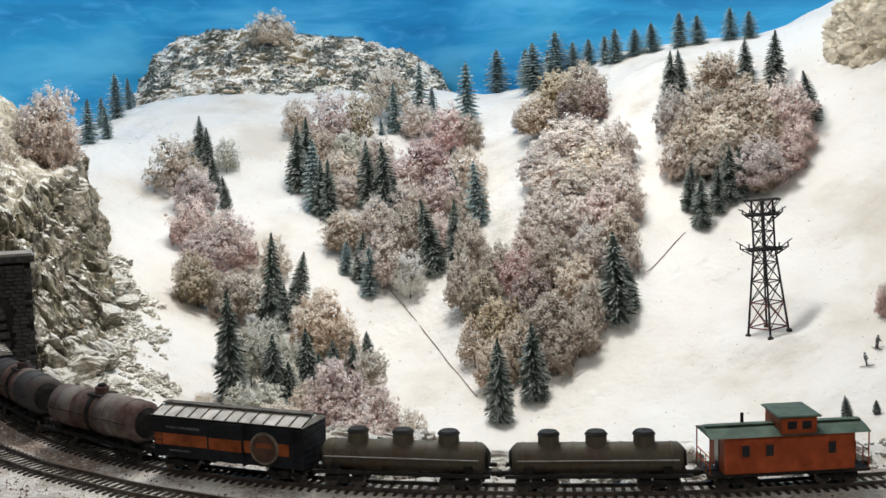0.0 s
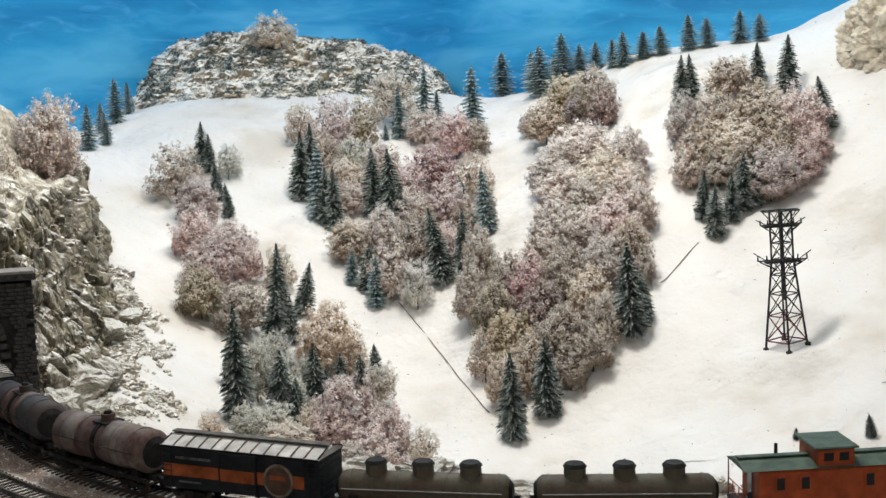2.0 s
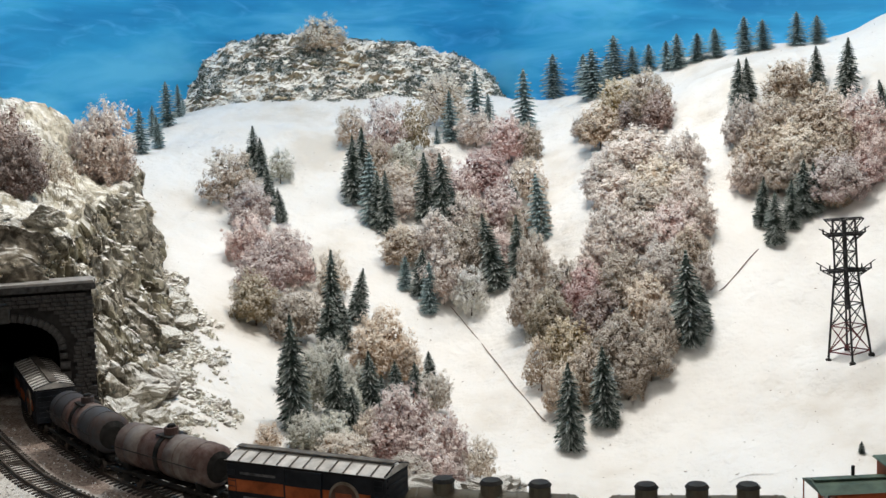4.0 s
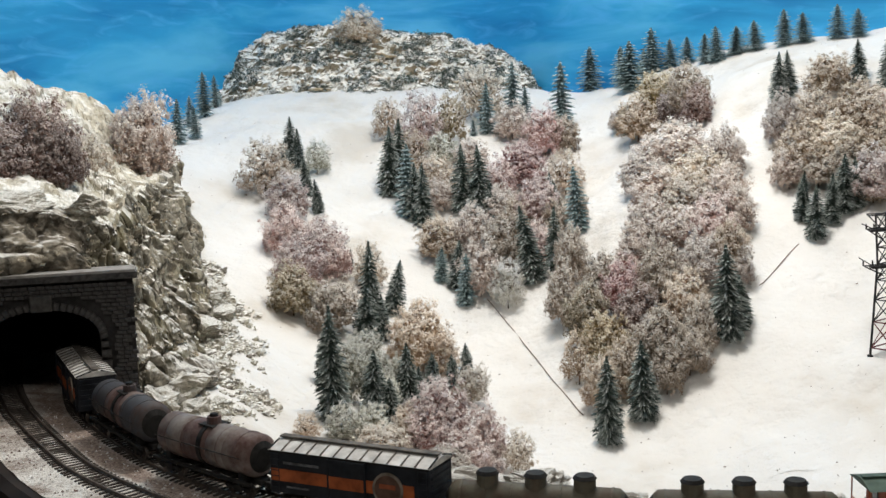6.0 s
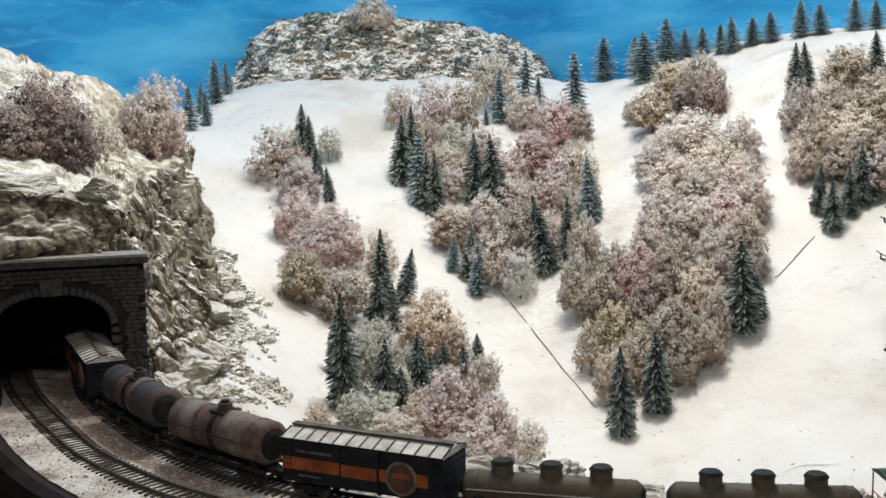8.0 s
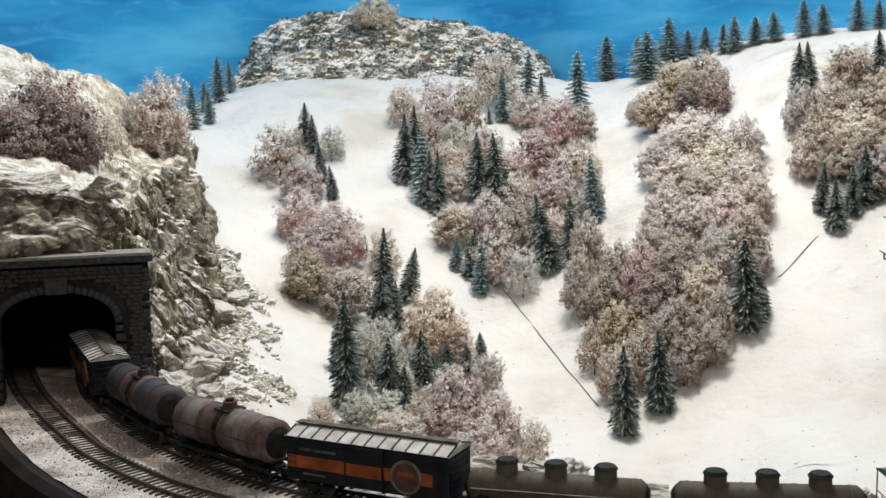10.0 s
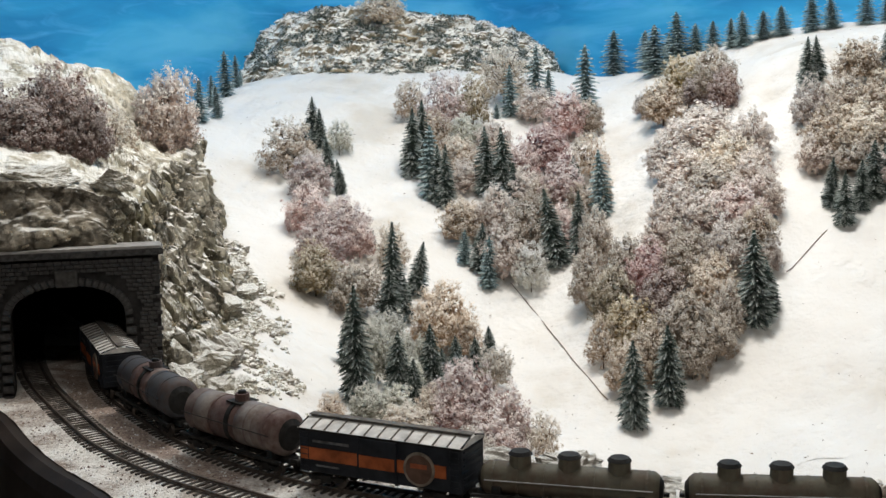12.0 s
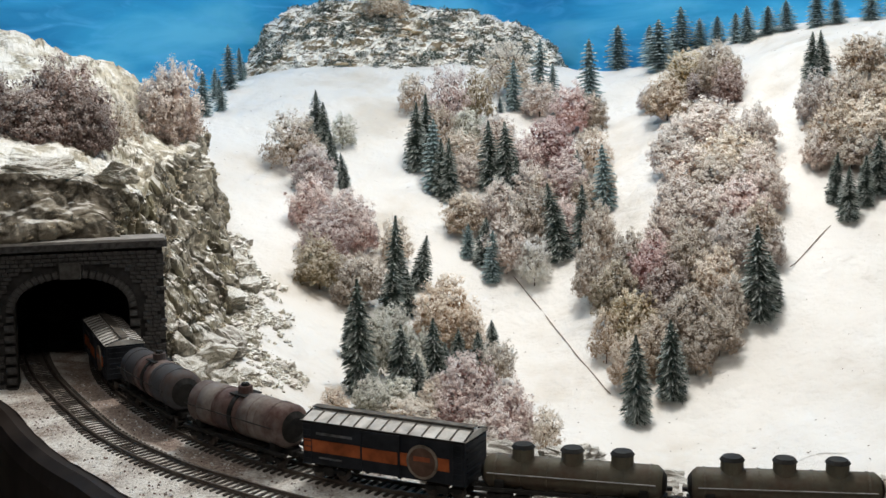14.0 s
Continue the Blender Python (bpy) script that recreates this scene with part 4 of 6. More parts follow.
def portal():
    thing = tagged(new("tunnel_portal"), "dark grey stone tunnel portal with an arched opening below the cliff", "tunnel portal")
    bm = bmesh.new()
    inner = arch_outline()
    front, back = [], []
    for (u, z) in inner:
        du, dz = u - MID, z - FOOT
        k = min((WIDE - MID) / du if du > 1e-6 else 9e9, (-MID) / du if du < -1e-6 else 9e9, (CREST - FOOT) / dz if dz > 1e-6 else 9e9)
        ou, oz = MID + du * k, FOOT + dz * k
        front.append([bm.verts.new(wall_point(a, b)) for a, b in ((u, z), (ou, oz))])
        back.append([bm.verts.new(wall_point(a, b, -0.022)) for a, b in ((u, z), (ou, oz))])
    for k in range(len(inner) - 1):
        bm.faces.new((front[k][0], front[k + 1][0], front[k + 1][1], front[k][1]))
        bm.faces.new((back[k][0], back[k][1], back[k + 1][1], back[k + 1][0]))
        bm.faces.new((front[k][0], back[k][0], back[k + 1][0], front[k + 1][0]))
        bm.faces.new((front[k][1], front[k + 1][1], back[k + 1][1], back[k][1]))
    part("backing_wall", bm, MORTAR, thing)
    # corner filler of the wall's two upper corners
    for u0, u1 in ((0.0, 0.012), (WIDE - 0.012, WIDE)):
        bm = bmesh.new()
        ring = [bm.verts.new(wall_point(u, z, o)) for o in (-0.021, -0.001) for u, z in ((u0, FOOT), (u1, FOOT), (u1, CREST), (u0, CREST))]
        for f in ((0, 1, 2, 3), (4, 7, 6, 5), (0, 4, 5, 1), (1, 5, 6, 2), (2, 6, 7, 3), (3, 7, 4, 0)):
            bm.faces.new([ring[i] for i in f])
        part("corner_block", bm, MORTAR, thing)
    coping = bmesh.new()
    ring = [coping.verts.new(wall_point(u, z, o)) for o in (-0.024, 0.007) for u, z in ((-0.004, CREST), (WIDE, CREST), (WIDE, CREST + 0.0055), (-0.004, CREST + 0.0055))]
    for f in ((0, 1, 2, 3), (4, 7, 6, 5), (0, 4, 5, 1), (1, 5, 6, 2), (2, 6, 7, 3), (3, 7, 4, 0)):
        coping.faces.new([ring[i] for i in f])
    part("coping", coping, STONE, thing, "coping slab")
    snowcap = bmesh.new()
    ring = [snowcap.verts.new(wall_point(u, z, o)) for o in (-0.022, 0.0062) for u, z in ((-0.003, CREST + 0.0057), (WIDE, CREST + 0.0057), (WIDE, CREST + 0.0080), (-0.002, CREST + 0.0080))]
    for f in ((0, 1, 2, 3), (4, 7, 6, 5), (0, 4, 5, 1), (1, 5, 6, 2), (2, 6, 7, 3), (3, 7, 4, 0)):
        snowcap.faces.new([ring[i] for i in f])
    part("snow_cap", snowcap, COPING, thing, "thin white snow along the coping")
    # stones: one chipped block in three lengths
    turn = Matrix((PU, -PN, Vector((0, 0, 1)))).transposed().to_4x4()
    blocks = []
    for w in (0.0050, 0.0066, 0.0084):
        bm = box(bmesh.new(), -w / 2, w / 2, -0.003, 0.001, -0.00165, 0.00165, 0.0004)
        me = bpy.data.meshes.new("stone")
        bm.to_mesh(me)
        bm.free()
        me.materials.append(STONE)
        blocks.append((w, me))
    rng = random.Random(11)
    rowh, z, made = 0.0037, FOOT + 0.0022, 0
    rest, faces = [], []
    while z < CREST - 0.002:
        u = 0.001 - rng.random() * 0.004
        while u < 0.235:
            w, me = blocks[rng.randrange(3)]
            c = u + w / 2
            if not in_arch(c, z, 0.0105 + w * 0.35) and c - w / 2 > -0.002:
                proud = (0.0022 if c < 0.020 else 0.0) + rng.uniform(-0.0004, 0.0009)
                m = Matrix.Translation(wall_point(c, z, proud)) @ turn
                if c < 0.085 and made < 292:
                    ob = piece("stone", me, thing)
                    ob.matrix_basis = m
                    made += 1
                else:
                    k0 = len(rest)
                    rest += [m @ v.co for v in me.vertices]
                    faces += [[i + k0 for i in f.vertices] for f in me.polygons]
            u += w + 0.0006
        z += rowh
    tagged(piece("masonry", mesh_from("masonry", rest, faces, STONE), thing), kind="stuff")
    bm = box(bmesh.new(), -0.0024, 0.0024, -0.003, 0.0012, -0.0034, 0.0034, 0.0005)
    arch = bpy.data.meshes.new("arch_stone")
    bm.to_mesh(arch)
    bm.free()
    arch.materials.append(STONE)
    pts = arch_outline(0.0036, 26)[2:-2]
    for k, (u, z) in enumerate(pts):
        if abs(u - MID) < 0.010:
            continue
        a = math.atan2((z - SPRING) / RISE, (u - MID) / HALF)
        ob = piece("arch_stone", arch, thing)
        ob.matrix_basis = Matrix.Translation(wall_point(u, z, 0.0018)) @ turn @ Matrix.Rotation(-(a - math.pi / 2), 4, "Y")
    for side in (-1, 1):
        for k in range(7):
            ob = piece("arch_stone", arch, thing)
            ob.matrix_basis = Matrix.Translation(wall_point(MID + side * (HALF + 0.0048), FOOT + 0.005 + k * 0.0094, 0.0018)) @ turn @ Matrix.Diagonal((1.8, 1, 0.92, 1))
    bm = box(bmesh.new(), -0.0095, 0.0095, -0.004, 0.003, -0.0075, 0.0075, 0.001)
    key = part("keystone", bm, plain("grey_keystone", (0.055, 0.052, 0.049), 0.9, 0, 0.2, 200), thing, "paler grey keystone")
    key.matrix_basis = Matrix.Translation(wall_point(MID, SPRING + RISE + 0.0065, 0.002)) @ turn


portal()


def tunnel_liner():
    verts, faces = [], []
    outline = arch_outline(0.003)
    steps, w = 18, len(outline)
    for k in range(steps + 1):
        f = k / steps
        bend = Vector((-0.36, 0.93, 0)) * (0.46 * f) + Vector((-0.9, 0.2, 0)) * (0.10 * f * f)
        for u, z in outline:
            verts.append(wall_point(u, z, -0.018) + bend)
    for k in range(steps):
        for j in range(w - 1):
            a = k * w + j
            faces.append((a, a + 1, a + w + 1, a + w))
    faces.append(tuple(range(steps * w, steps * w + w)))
    ob = new("tunnel_lining", mesh_from("tunnel_lining", verts, faces, TUNNELDARK))
    tagged(ob, "near-black lining inside the tunnel", "tunnel lining", kind="structure")


tunnel_liner()


# ---- track ----
def grit_material():
    m, n, l, b = shader("snow_dusted_grit", 0.95)
    patch, fine = noise_node(n, l, 18.0, 5, 0.6), noise_node(n, l, 420.0, 4, 0.7)
    brown = ramp(n, l, fine.outputs[0], [(0.33, (0.13, 0.095, 0.075)), (0.5, (0.30, 0.235, 0.195)), (0.66, (0.60, 0.53, 0.47))])
    white = ramp(n, l, fine.outputs[0], [(0.30, (0.38, 0.33, 0.28)), (0.42, (0.70, 0.66, 0.61)), (0.58, (0.85, 0.83, 0.79))])
    tone = mix(n, l, ramp(n, l, patch.outputs[0], [(0.38, (0.10, 0.10, 0.10)), (0.55, (0.95, 0.95, 0.95))]), brown, white)
    a = n.new("ShaderNodeAttribute")
    a.attribute_name = "bare"
    earth = ramp(n, l, fine.outputs[0], [(0.33, (0.15, 0.11, 0.09)), (0.5, (0.29, 0.22, 0.185)), (0.68, (0.46, 0.38, 0.32))])
    l.new(mix(n, l, a.outputs["Fac"], tone, earth), b.inputs["Base Color"])
    bump(n, l, b, fine.outputs[0], 1.0, 0.002)
    return m


GRIT = grit_material()


def grit_bed():
    """Grit over the whole shelf, from the edge board to behind the rear track."""
    verts, faces, steps, w = [], [], 300, 60
    for k in range(steps + 1):
        s = 0.30 + (EDGE.s[-1] - 0.36) * k / steps
        p, t = EDGE.at(s), EDGE.way(s)
        q = None
        for j in range(w):
            o = 0.008 + 0.205 * j / (w - 1)
            x, y = p[0] - t[1] * o, p[1] + t[0] * o
            z = SHELF + 0.0006 + 0.0012 * noise.noise(Vector((x * 60, y * 60, 0)))
            verts.append((x, y, z))
    d = INNER.off(np.array([v[0] for v in verts]), np.array([v[1] for v in verts]))
    o = np.abs(OUTER.off(np.array([v[0] for v in verts]), np.array([v[1] for v in verts])))
    verts = [(x, y, z + 0.0013 * smooth01((0.020 - min(abs(e), f)) / 0.006)) for (x, y, z), e, f in zip(verts, d, o)]
    verts = [(x, y, z if e < 0.030 else z - (e - 0.030) * 0.5) for (x, y, z), e in zip(verts, d)]
    for k in range(steps):
        for j in range(w - 1):
            a = k * w + j
            if max(d[a], d[a + 1], d[a + w], d[a + w + 1]) < 0.060:
                faces.append((a, a + w, a + w + 1, a + 1))
    me = mesh_from("trackbed", verts, faces, GRIT, True)
    side = OUTER.off(np.array([v[0] for v in verts]), np.array([v[1] for v in verts]))
    bare = []
    for (x, y, z), e, f, g in zip(verts, d, o, side):
        q = noise.fractal(Vector((x, y, 0.7)) / 0.03, 0.8, 2.0, 4)
        k = smooth01((-0.235 + 0.07 * q - x) / 0.05) * smooth01((-0.010 + 0.006 * q - e) / 0.008) * smooth01((f - 0.012 + 0.006 * q) / 0.008)
        bare.append(float(k) if g > 0 else 0.0)
    me.attributes.new("bare", "FLOAT", "POINT").data.foreach_set("value", bare)
    ob = new("trackbed", me)
    tagged(ob, "brown grit trackbed dusted with snow", "trackbed", kind="structure")


grit_bed()


def track(line, s0, s1, label):
    thing = tagged(new("railway_track"), label, "railway track", "model railway tracks")
    tie_bm = box(bmesh.new(), -0.0013, 0.0013, -0.0150, 0.0150, -0.0016, 0.0, 0.0003)
    tie = bpy.data.meshes.new("sleeper")
    tie_bm.to_mesh(tie)
    tie_bm.free()
    tie.materials.append(SLEEPER)
    rail_z = RAILTOP
    for side in (-1, 1):
        verts, faces, n = [], [], 260
        prof = [(-0.0011, -0.0026), (-0.0011, -0.0021), (-0.0003, -0.0017), (-0.0003, -0.0009), (-0.0007, -0.0006), (-0.0007, 0.0), (0.0007, 0.0), (0.0007, -0.0006), (0.0003, -0.0009), (0.0003, -0.0017), (0.0011, -0.0021), (0.0011, -0.0026)]
        for k in range(n + 1):
            s = s0 + (s1 - s0) * k / n
            p, t = line.at(s), line.way(s)
            for o, z in prof:
                o += side * 0.0086
                verts.append((p[0] - t[1] * o, p[1] + t[0] * o, rail_z + z))
        w = len(prof)
        for k in range(n):
            for j in range(w):
                a, b = k * w + j, k * w + (j + 1) % w
                faces.append((a, b, b + w, a + w))
        piece("rail", mesh_from("rail", verts, faces, RAIL), thing)
    s = s0
    while s < s1:
        p, t = line.at(s), line.way(s)
        ob = piece("sleeper", tie, thing)
        ob.matrix_basis = pose(p[0], p[1], rail_z - 0.0026, 0, 0, math.degrees(math.atan2(t[1], t[0])) + dice.uniform(-1.5, 1.5))
        s += 0.0066
    return thing


track(INNER, 0.20, 1.95, "rear model track with dark sleepers and rusty rails")
track(OUTER, 0.20, 1.95, "front model track with dark sleepers beside the layout edge")


def stones_on_bed():
    rng = np.random.RandomState(9)
    verts, faces = [], []
    n = 9000
    s = 0.36 + (EDGE.s[-1] - 0.5) * rng.rand(n)
    o = 0.012 + 0.17 * rng.rand(n)
    pts = np.array([EDGE.at(a) + np.array([-EDGE.way(a)[1], EDGE.way(a)[0]]) * b for a, b in zip(s, o)])
    d = INNER.off(pts[:, 0], pts[:, 1])
    e = np.abs(OUTER.off(pts[:, 0], pts[:, 1]))
    for (x, y), di, ei in zip(pts, d, e):
        if di > 0.052 or abs(abs(di) - 0.0086) < 0.002 or abs(ei - 0.0086) < 0.002:
            continue
        r = 0.0006 + 0.0011 * rng.rand() ** 2
        z = SHELF + 0.0012 + (0.0009 if min(abs(di), ei) < 0.013 else 0)
        k, a = len(verts), rng.rand() * 6.28
        for j in range(3):
            verts.append((x + r * math.cos(a + 2.1 * j), y + r * math.sin(a + 2.1 * j), z - 0.0006))
        verts.append((x + 0.3 * r * rng.normal(), y + 0.3 * r * rng.normal(), z + r * 0.45))
        faces += [(k, k + 1, k + 3), (k + 1, k + 2, k + 3), (k + 2, k, k + 3)]
    m, nn, l, b = shader("loose_grit", 0.95)
    g = nn.new("ShaderNodeNewGeometry")
    l.new(ramp(nn, l, g.outputs["Random Per Island"], [(0, (0.10, 0.075, 0.06)), (0.30, (0.22, 0.14, 0.12)), (0.48, (0.5, 0.47, 0.44)), (1, (0.8, 0.79, 0.77))]), b.inputs["Base Color"])
    ob = new("loose_grit", mesh_from("loose_grit", verts, faces, m))
    tagged(ob, "loose brown and white grit between the rails", "grit", kind="stuff")


stones_on_bed()


# ---- rolling stock ----
BLACKPAINT = plain("weathered_black_car_paint", (0.008, 0.011, 0.017), 0.6, 0, 0.25, 80)
ORANGE = plain("faded_orange_paint", (0.34, 0.082, 0.020), 0.65, 0, 0.25, 90)
HERALD = plain("pale_herald_paint", (0.20, 0.165, 0.13), 0.7, 0, 0.25, 160)
ROOFGREY = plain("silver_grey_roof_paint", (0.58, 0.56, 0.53), 0.6, 0.1, 0.2, 90)
RIBGREY = plain("grimy_roof_rib_paint", (0.13, 0.115, 0.10), 0.7, 0.1, 0.25, 120)
UNDER = plain("grimy_black_underframe", (0.012, 0.011, 0.010), 0.7, 0, 0.3, 150)
WHEEL = plain("dull_wheel_steel", (0.10, 0.085, 0.075), 0.45, 0.7, 0.3, 150)
LETTER = plain("dim_white_lettering", (0.33, 0.33, 0.33), 0.7, 0, 0.2, 200)
CABRED = plain("caboose_orange_red", (0.40, 0.075, 0.020), 0.55, 0, 0.18, 100)
CABGREEN = plain("caboose_green_roof", (0.075, 0.115, 0.085), 0.6, 0, 0.2, 100)
GLASSDARK = plain("dark_window_pane", (0.02, 0.022, 0.025), 0.15, 0, 0.1, 50)


def rusty(name, base, rust, share):
    m, n, l, b = shader(name, 0.6)
    big, fine = noise_node(n, l, 28.0, 6, 0.65), noise_node(n, l, 190.0, 5, 0.6)
    tone = ramp(n, l, big.outputs[0], [(share - 0.10, rust), (share + 0.06, base)])
    streak = ramp(n, l, fine.outputs[0], [(0.3, tuple(c * 0.5 for c in rust)), (0.7, tuple(min(1, c * 1.2) for c in base))])
    l.new(mix(n, l, 0.35, tone, streak), b.inputs["Base Color"])
    bump(n, l, b, fine.outputs[0], 0.2, 0.0006)
    return m


TANKGREY = rusty("rust_streaked_grey_tank", (0.060, 0.064, 0.072), (0.085, 0.045, 0.032), 0.45)
TANKRUST = rusty("rusty_brown_tank", (0.20, 0.165, 0.15), (0.085, 0.038, 0.032), 0.53)
TANKPALE = rusty("worn_pale_tank_band", (0.25, 0.225, 0.21), (0.12, 0.065, 0.05), 0.50)
TANKOLIVE = rusty("rust_streaked_olive_tank", (0.105, 0.098, 0.072), (0.10, 0.06, 0.042), 0.46)


def lay(bm, radius, x0, x1, z, sides=20, bulge=0.0):
    """A cylinder along x with domed ends."""
    rings = [(x0 - bulge, 0.35), (x0 - bulge * 0.6, 0.78), (x0, 1.0), (x1, 1.0), (x1 + bulge * 0.6, 0.78), (x1 + bulge, 0.35)]
    made = []
    for x, f in rings:
        made.append([bm.verts.new((x, radius * f * math.cos(2 * math.pi * k / sides), z + radius * f * math.sin(2 * math.pi * k / sides))) for k in range(sides)])
    for a, b in zip(made, made[1:]):
        for k in range(sides):
            bm.faces.new((a[k], a[(k + 1) % sides], b[(k + 1) % sides], b[k]))
    bm.faces.new(made[0][::-1])
    bm.faces.new(made[-1])
    return bm


def truck(car, x):
    frame_bm = bmesh.new()
    for y in (-0.0122, 0.0122):
        box(frame_bm, x - 0.0135, x + 0.0135, y - 0.0009, y + 0.0009, 0.0052, 0.0082, 0.0006)
        box(frame_bm, x - 0.004, x + 0.004, y - 0.0012, y + 0.0012, 0.0032, 0.0095, 0.0005)
        for dx in (-0.0095, 0.0095):
            box(frame_bm, x + dx - 0.0022, x + dx + 0.0022, y - 0.0013, y + 0.0013, 0.0045, 0.0085, 0.0005)
    box(frame_bm, x - 0.003, x + 0.003, -0.0125, 0.0125, 0.0075, 0.0105, 0.0004)
    t = part("truck", frame_bm, UNDER, car, "black side-frame truck")
    for dx in (-0.0095, 0.0095):
        bm = bmesh.new()
        for y in (-0.0086, 0.0086):
            rod(bm, (x + dx, y - 0.0012, 0.0052), (x + dx, y + 0.0012, 0.0052), 0.0052, None, 16)
        rod(bm, (x + dx, -0.0086, 0.0052), (x + dx, 0.0086, 0.0052), 0.0012, None, 6)
        part("wheelset", bm, WHEEL, t, "dull steel wheelset")


def underframe(car, half, bogie):
    bm = box(bmesh.new(), -half, half, -0.0045, 0.0045, 0.0085, 0.0125, 0.0005)
    for x in (-half * 0.55, -half * 0.2, half * 0.2, half * 0.55):
        box(bm, x - 0.0012, x + 0.0012, -0.0145, 0.0145, 0.0098, 0.0125)
    part("underframe", bm, UNDER, car)
    for side in (-1, 1):
        truck(car, side * bogie)
        bm = box(bmesh.new(), min(side * half, side * (half + 0.0065)), max(side * half, side * (half + 0.0065)), -0.0014, 0.0014, 0.0085, 0.0115, 0.0004)
        box(bm, min(side * (half + 0.004), side * (half + 0.0072)), max(side * (half + 0.004), side * (half + 0.0072)), -0.0026, 0.0012, 0.0080, 0.0120, 0.0005)
        part("coupler", bm, UNDER, car)


def ladder(car, x, y, z0, z1, material):
    bm = bmesh.new()
    for dx in (-0.0032, 0.0032):
        rod(bm, (x + dx, y, z0), (x + dx, y, z1), 0.0003, None, 4)
    k = int((z1 - z0) / 0.0038)
    for i in range(k + 1):
        z = z0 + (z1 - z0) * i / k
        rod(bm, (x - 0.0032, y, z), (x + 0.0032, y, z), 0.0003, None, 4)
    part("ladder", bm, material, car)


def boxcar():
    car = tagged(new("boxcar"), "black model boxcar with an orange stripe and silver-grey roof", "boxcar", "train on the rear track")
    h, w = 0.061, 0.0165
    part("body", box(bmesh.new(), -h, h, -w, w, 0.0115, 0.0418, 0.0006), BLACKPAINT, car)
    underframe(car, h, 0.043)
    bm = bmesh.new()
    sec = [(-w - 0.0006, 0.0416), (-w * 0.5, 0.0446), (0, 0.0458), (w * 0.5, 0.0446), (w + 0.0006, 0.0416)]
    ends = [[bm.verts.new((x, y, z)) for y, z in sec] + [bm.verts.new((x, y, 0.0412)) for y in (w + 0.0006, -w - 0.0006)] for x in (-h - 0.001, h + 0.001)]
    for k in range(7):
        bm.faces.new((ends[0][k], ends[0][(k + 1) % 7], ends[1][(k + 1) % 7], ends[1][k]))
    bm.faces.new(ends[0][::-1])
    bm.faces.new(ends[1])
    roof = part("roof", bm, ROOFGREY, car, "silver-grey ribbed roof")
    for k in range(13):
        x = -h + 2 * h * k / 12
        bm = bmesh.new()
        for side in (-1, 1):
            a, b = Vector((x, side * (w + 0.0004), 0.0420)), Vector((x, side * 0.004, 0.0458))
            rod(bm, a, b, 0.0008, None, 4)
        part("roof_rib", bm, UNDER if k in (0, 12) else RIBGREY, roof)
    part("running_board", box(bmesh.new(), -h, h, -0.0032, 0.0032, 0.0468, 0.0476), RIBGREY, roof, "dark worn running board")
    for side in (-1, 1):
        y = side * (w + 0.0008)
        part("eave_rail", box(bmesh.new(), -h, h, min(y, y - side * 0.0012), max(y, y - side * 0.0012), 0.0400, 0.0414), UNDER, car)
        y0, y1 = sorted((side * (w + 0.0004), side * (w + 0.0012)))
        part("stripe", box(bmesh.new(), -h + 0.001, 0.050, y0 - side * 0.0002, y1 - side * 0.0002, 0.0205, 0.0288), ORANGE, car, "orange stripe along the side")
        door = part("door", box(bmesh.new(), -0.0135, 0.0135, *sorted((side * w, side * (w + 0.0018))), 0.0128, 0.0398, 0.0004), BLACKPAINT, car)
        part("door_stripe", box(bmesh.new(), -0.0134, 0.0134, *sorted((side * (w + 0.0016), side * (w + 0.0021))), 0.0205, 0.0288), ORANGE, door)
        for x in (-0.014, 0.014):
            part("door_post", box(bmesh.new(), x - 0.0006, x + 0.0006, *sorted((side * w, side * (w + 0.0024))), 0.0125, 0.0402), BLACKPAINT, car)
        bm = bmesh.new()
        rod(bm, (side * -0.0 + 0.031, side * (w + 0.0006), 0.0246), (0.031, side * (w + 0.0016), 0.0246), 0.0114, None, 28)
        disc = part("herald_disc", bm, HERALD, car, "dark round emblem with a pale rim")
        bm = bmesh.new()
        rod(bm, (0.031, side * (w + 0.0012), 0.0246), (0.031, side * (w + 0.0019), 0.0246), 0.0096, None, 28)
        part("herald_ring", bm, plain("herald_inner_paint", (0.10, 0.055, 0.038), 0.7, 0, 0.2, 120), disc)
        bm = bmesh.new()
        box(bm, 0.025, 0.037, *sorted((side * (w + 0.0018), side * (w + 0.0022))), 0.0252, 0.0283)
        part("herald_bar", bm, plain("herald_dark_red", (0.28, 0.075, 0.03), 0.7, 0, 0.2, 120), disc)
        bm = bmesh.new()
        box(bm, -0.050, -0.022, *sorted((side * (w + 0.0001), side * (w + 0.0006))), 0.0325, 0.0342)
        box(bm, -0.048, -0.030, *sorted((side * (w + 0.0001), side * (w + 0.0006))), 0.0160, 0.0172)
        part("lettering_bar", bm, plain("dim_lettering", (0.12, 0.12, 0.125), 0.7, 0, 0.3, 200), car, "dim bars of lettering")
        for x in (-h + 0.0045, h - 0.0045):
            ladder(car, x, side * (w + 0.001), 0.0120, 0.0395, BLACKPAINT)
    for x in (-h, h):
        for z in (0.016, 0.0205, 0.025, 0.0295, 0.034, 0.0385):
            part("end_rib", box(bmesh.new(), x - 0.0009, x + 0.0009, -w * 0.85, w * 0.85, z - 0.0009, z + 0.0009, 0.0003), BLACKPAINT, car)
    return car


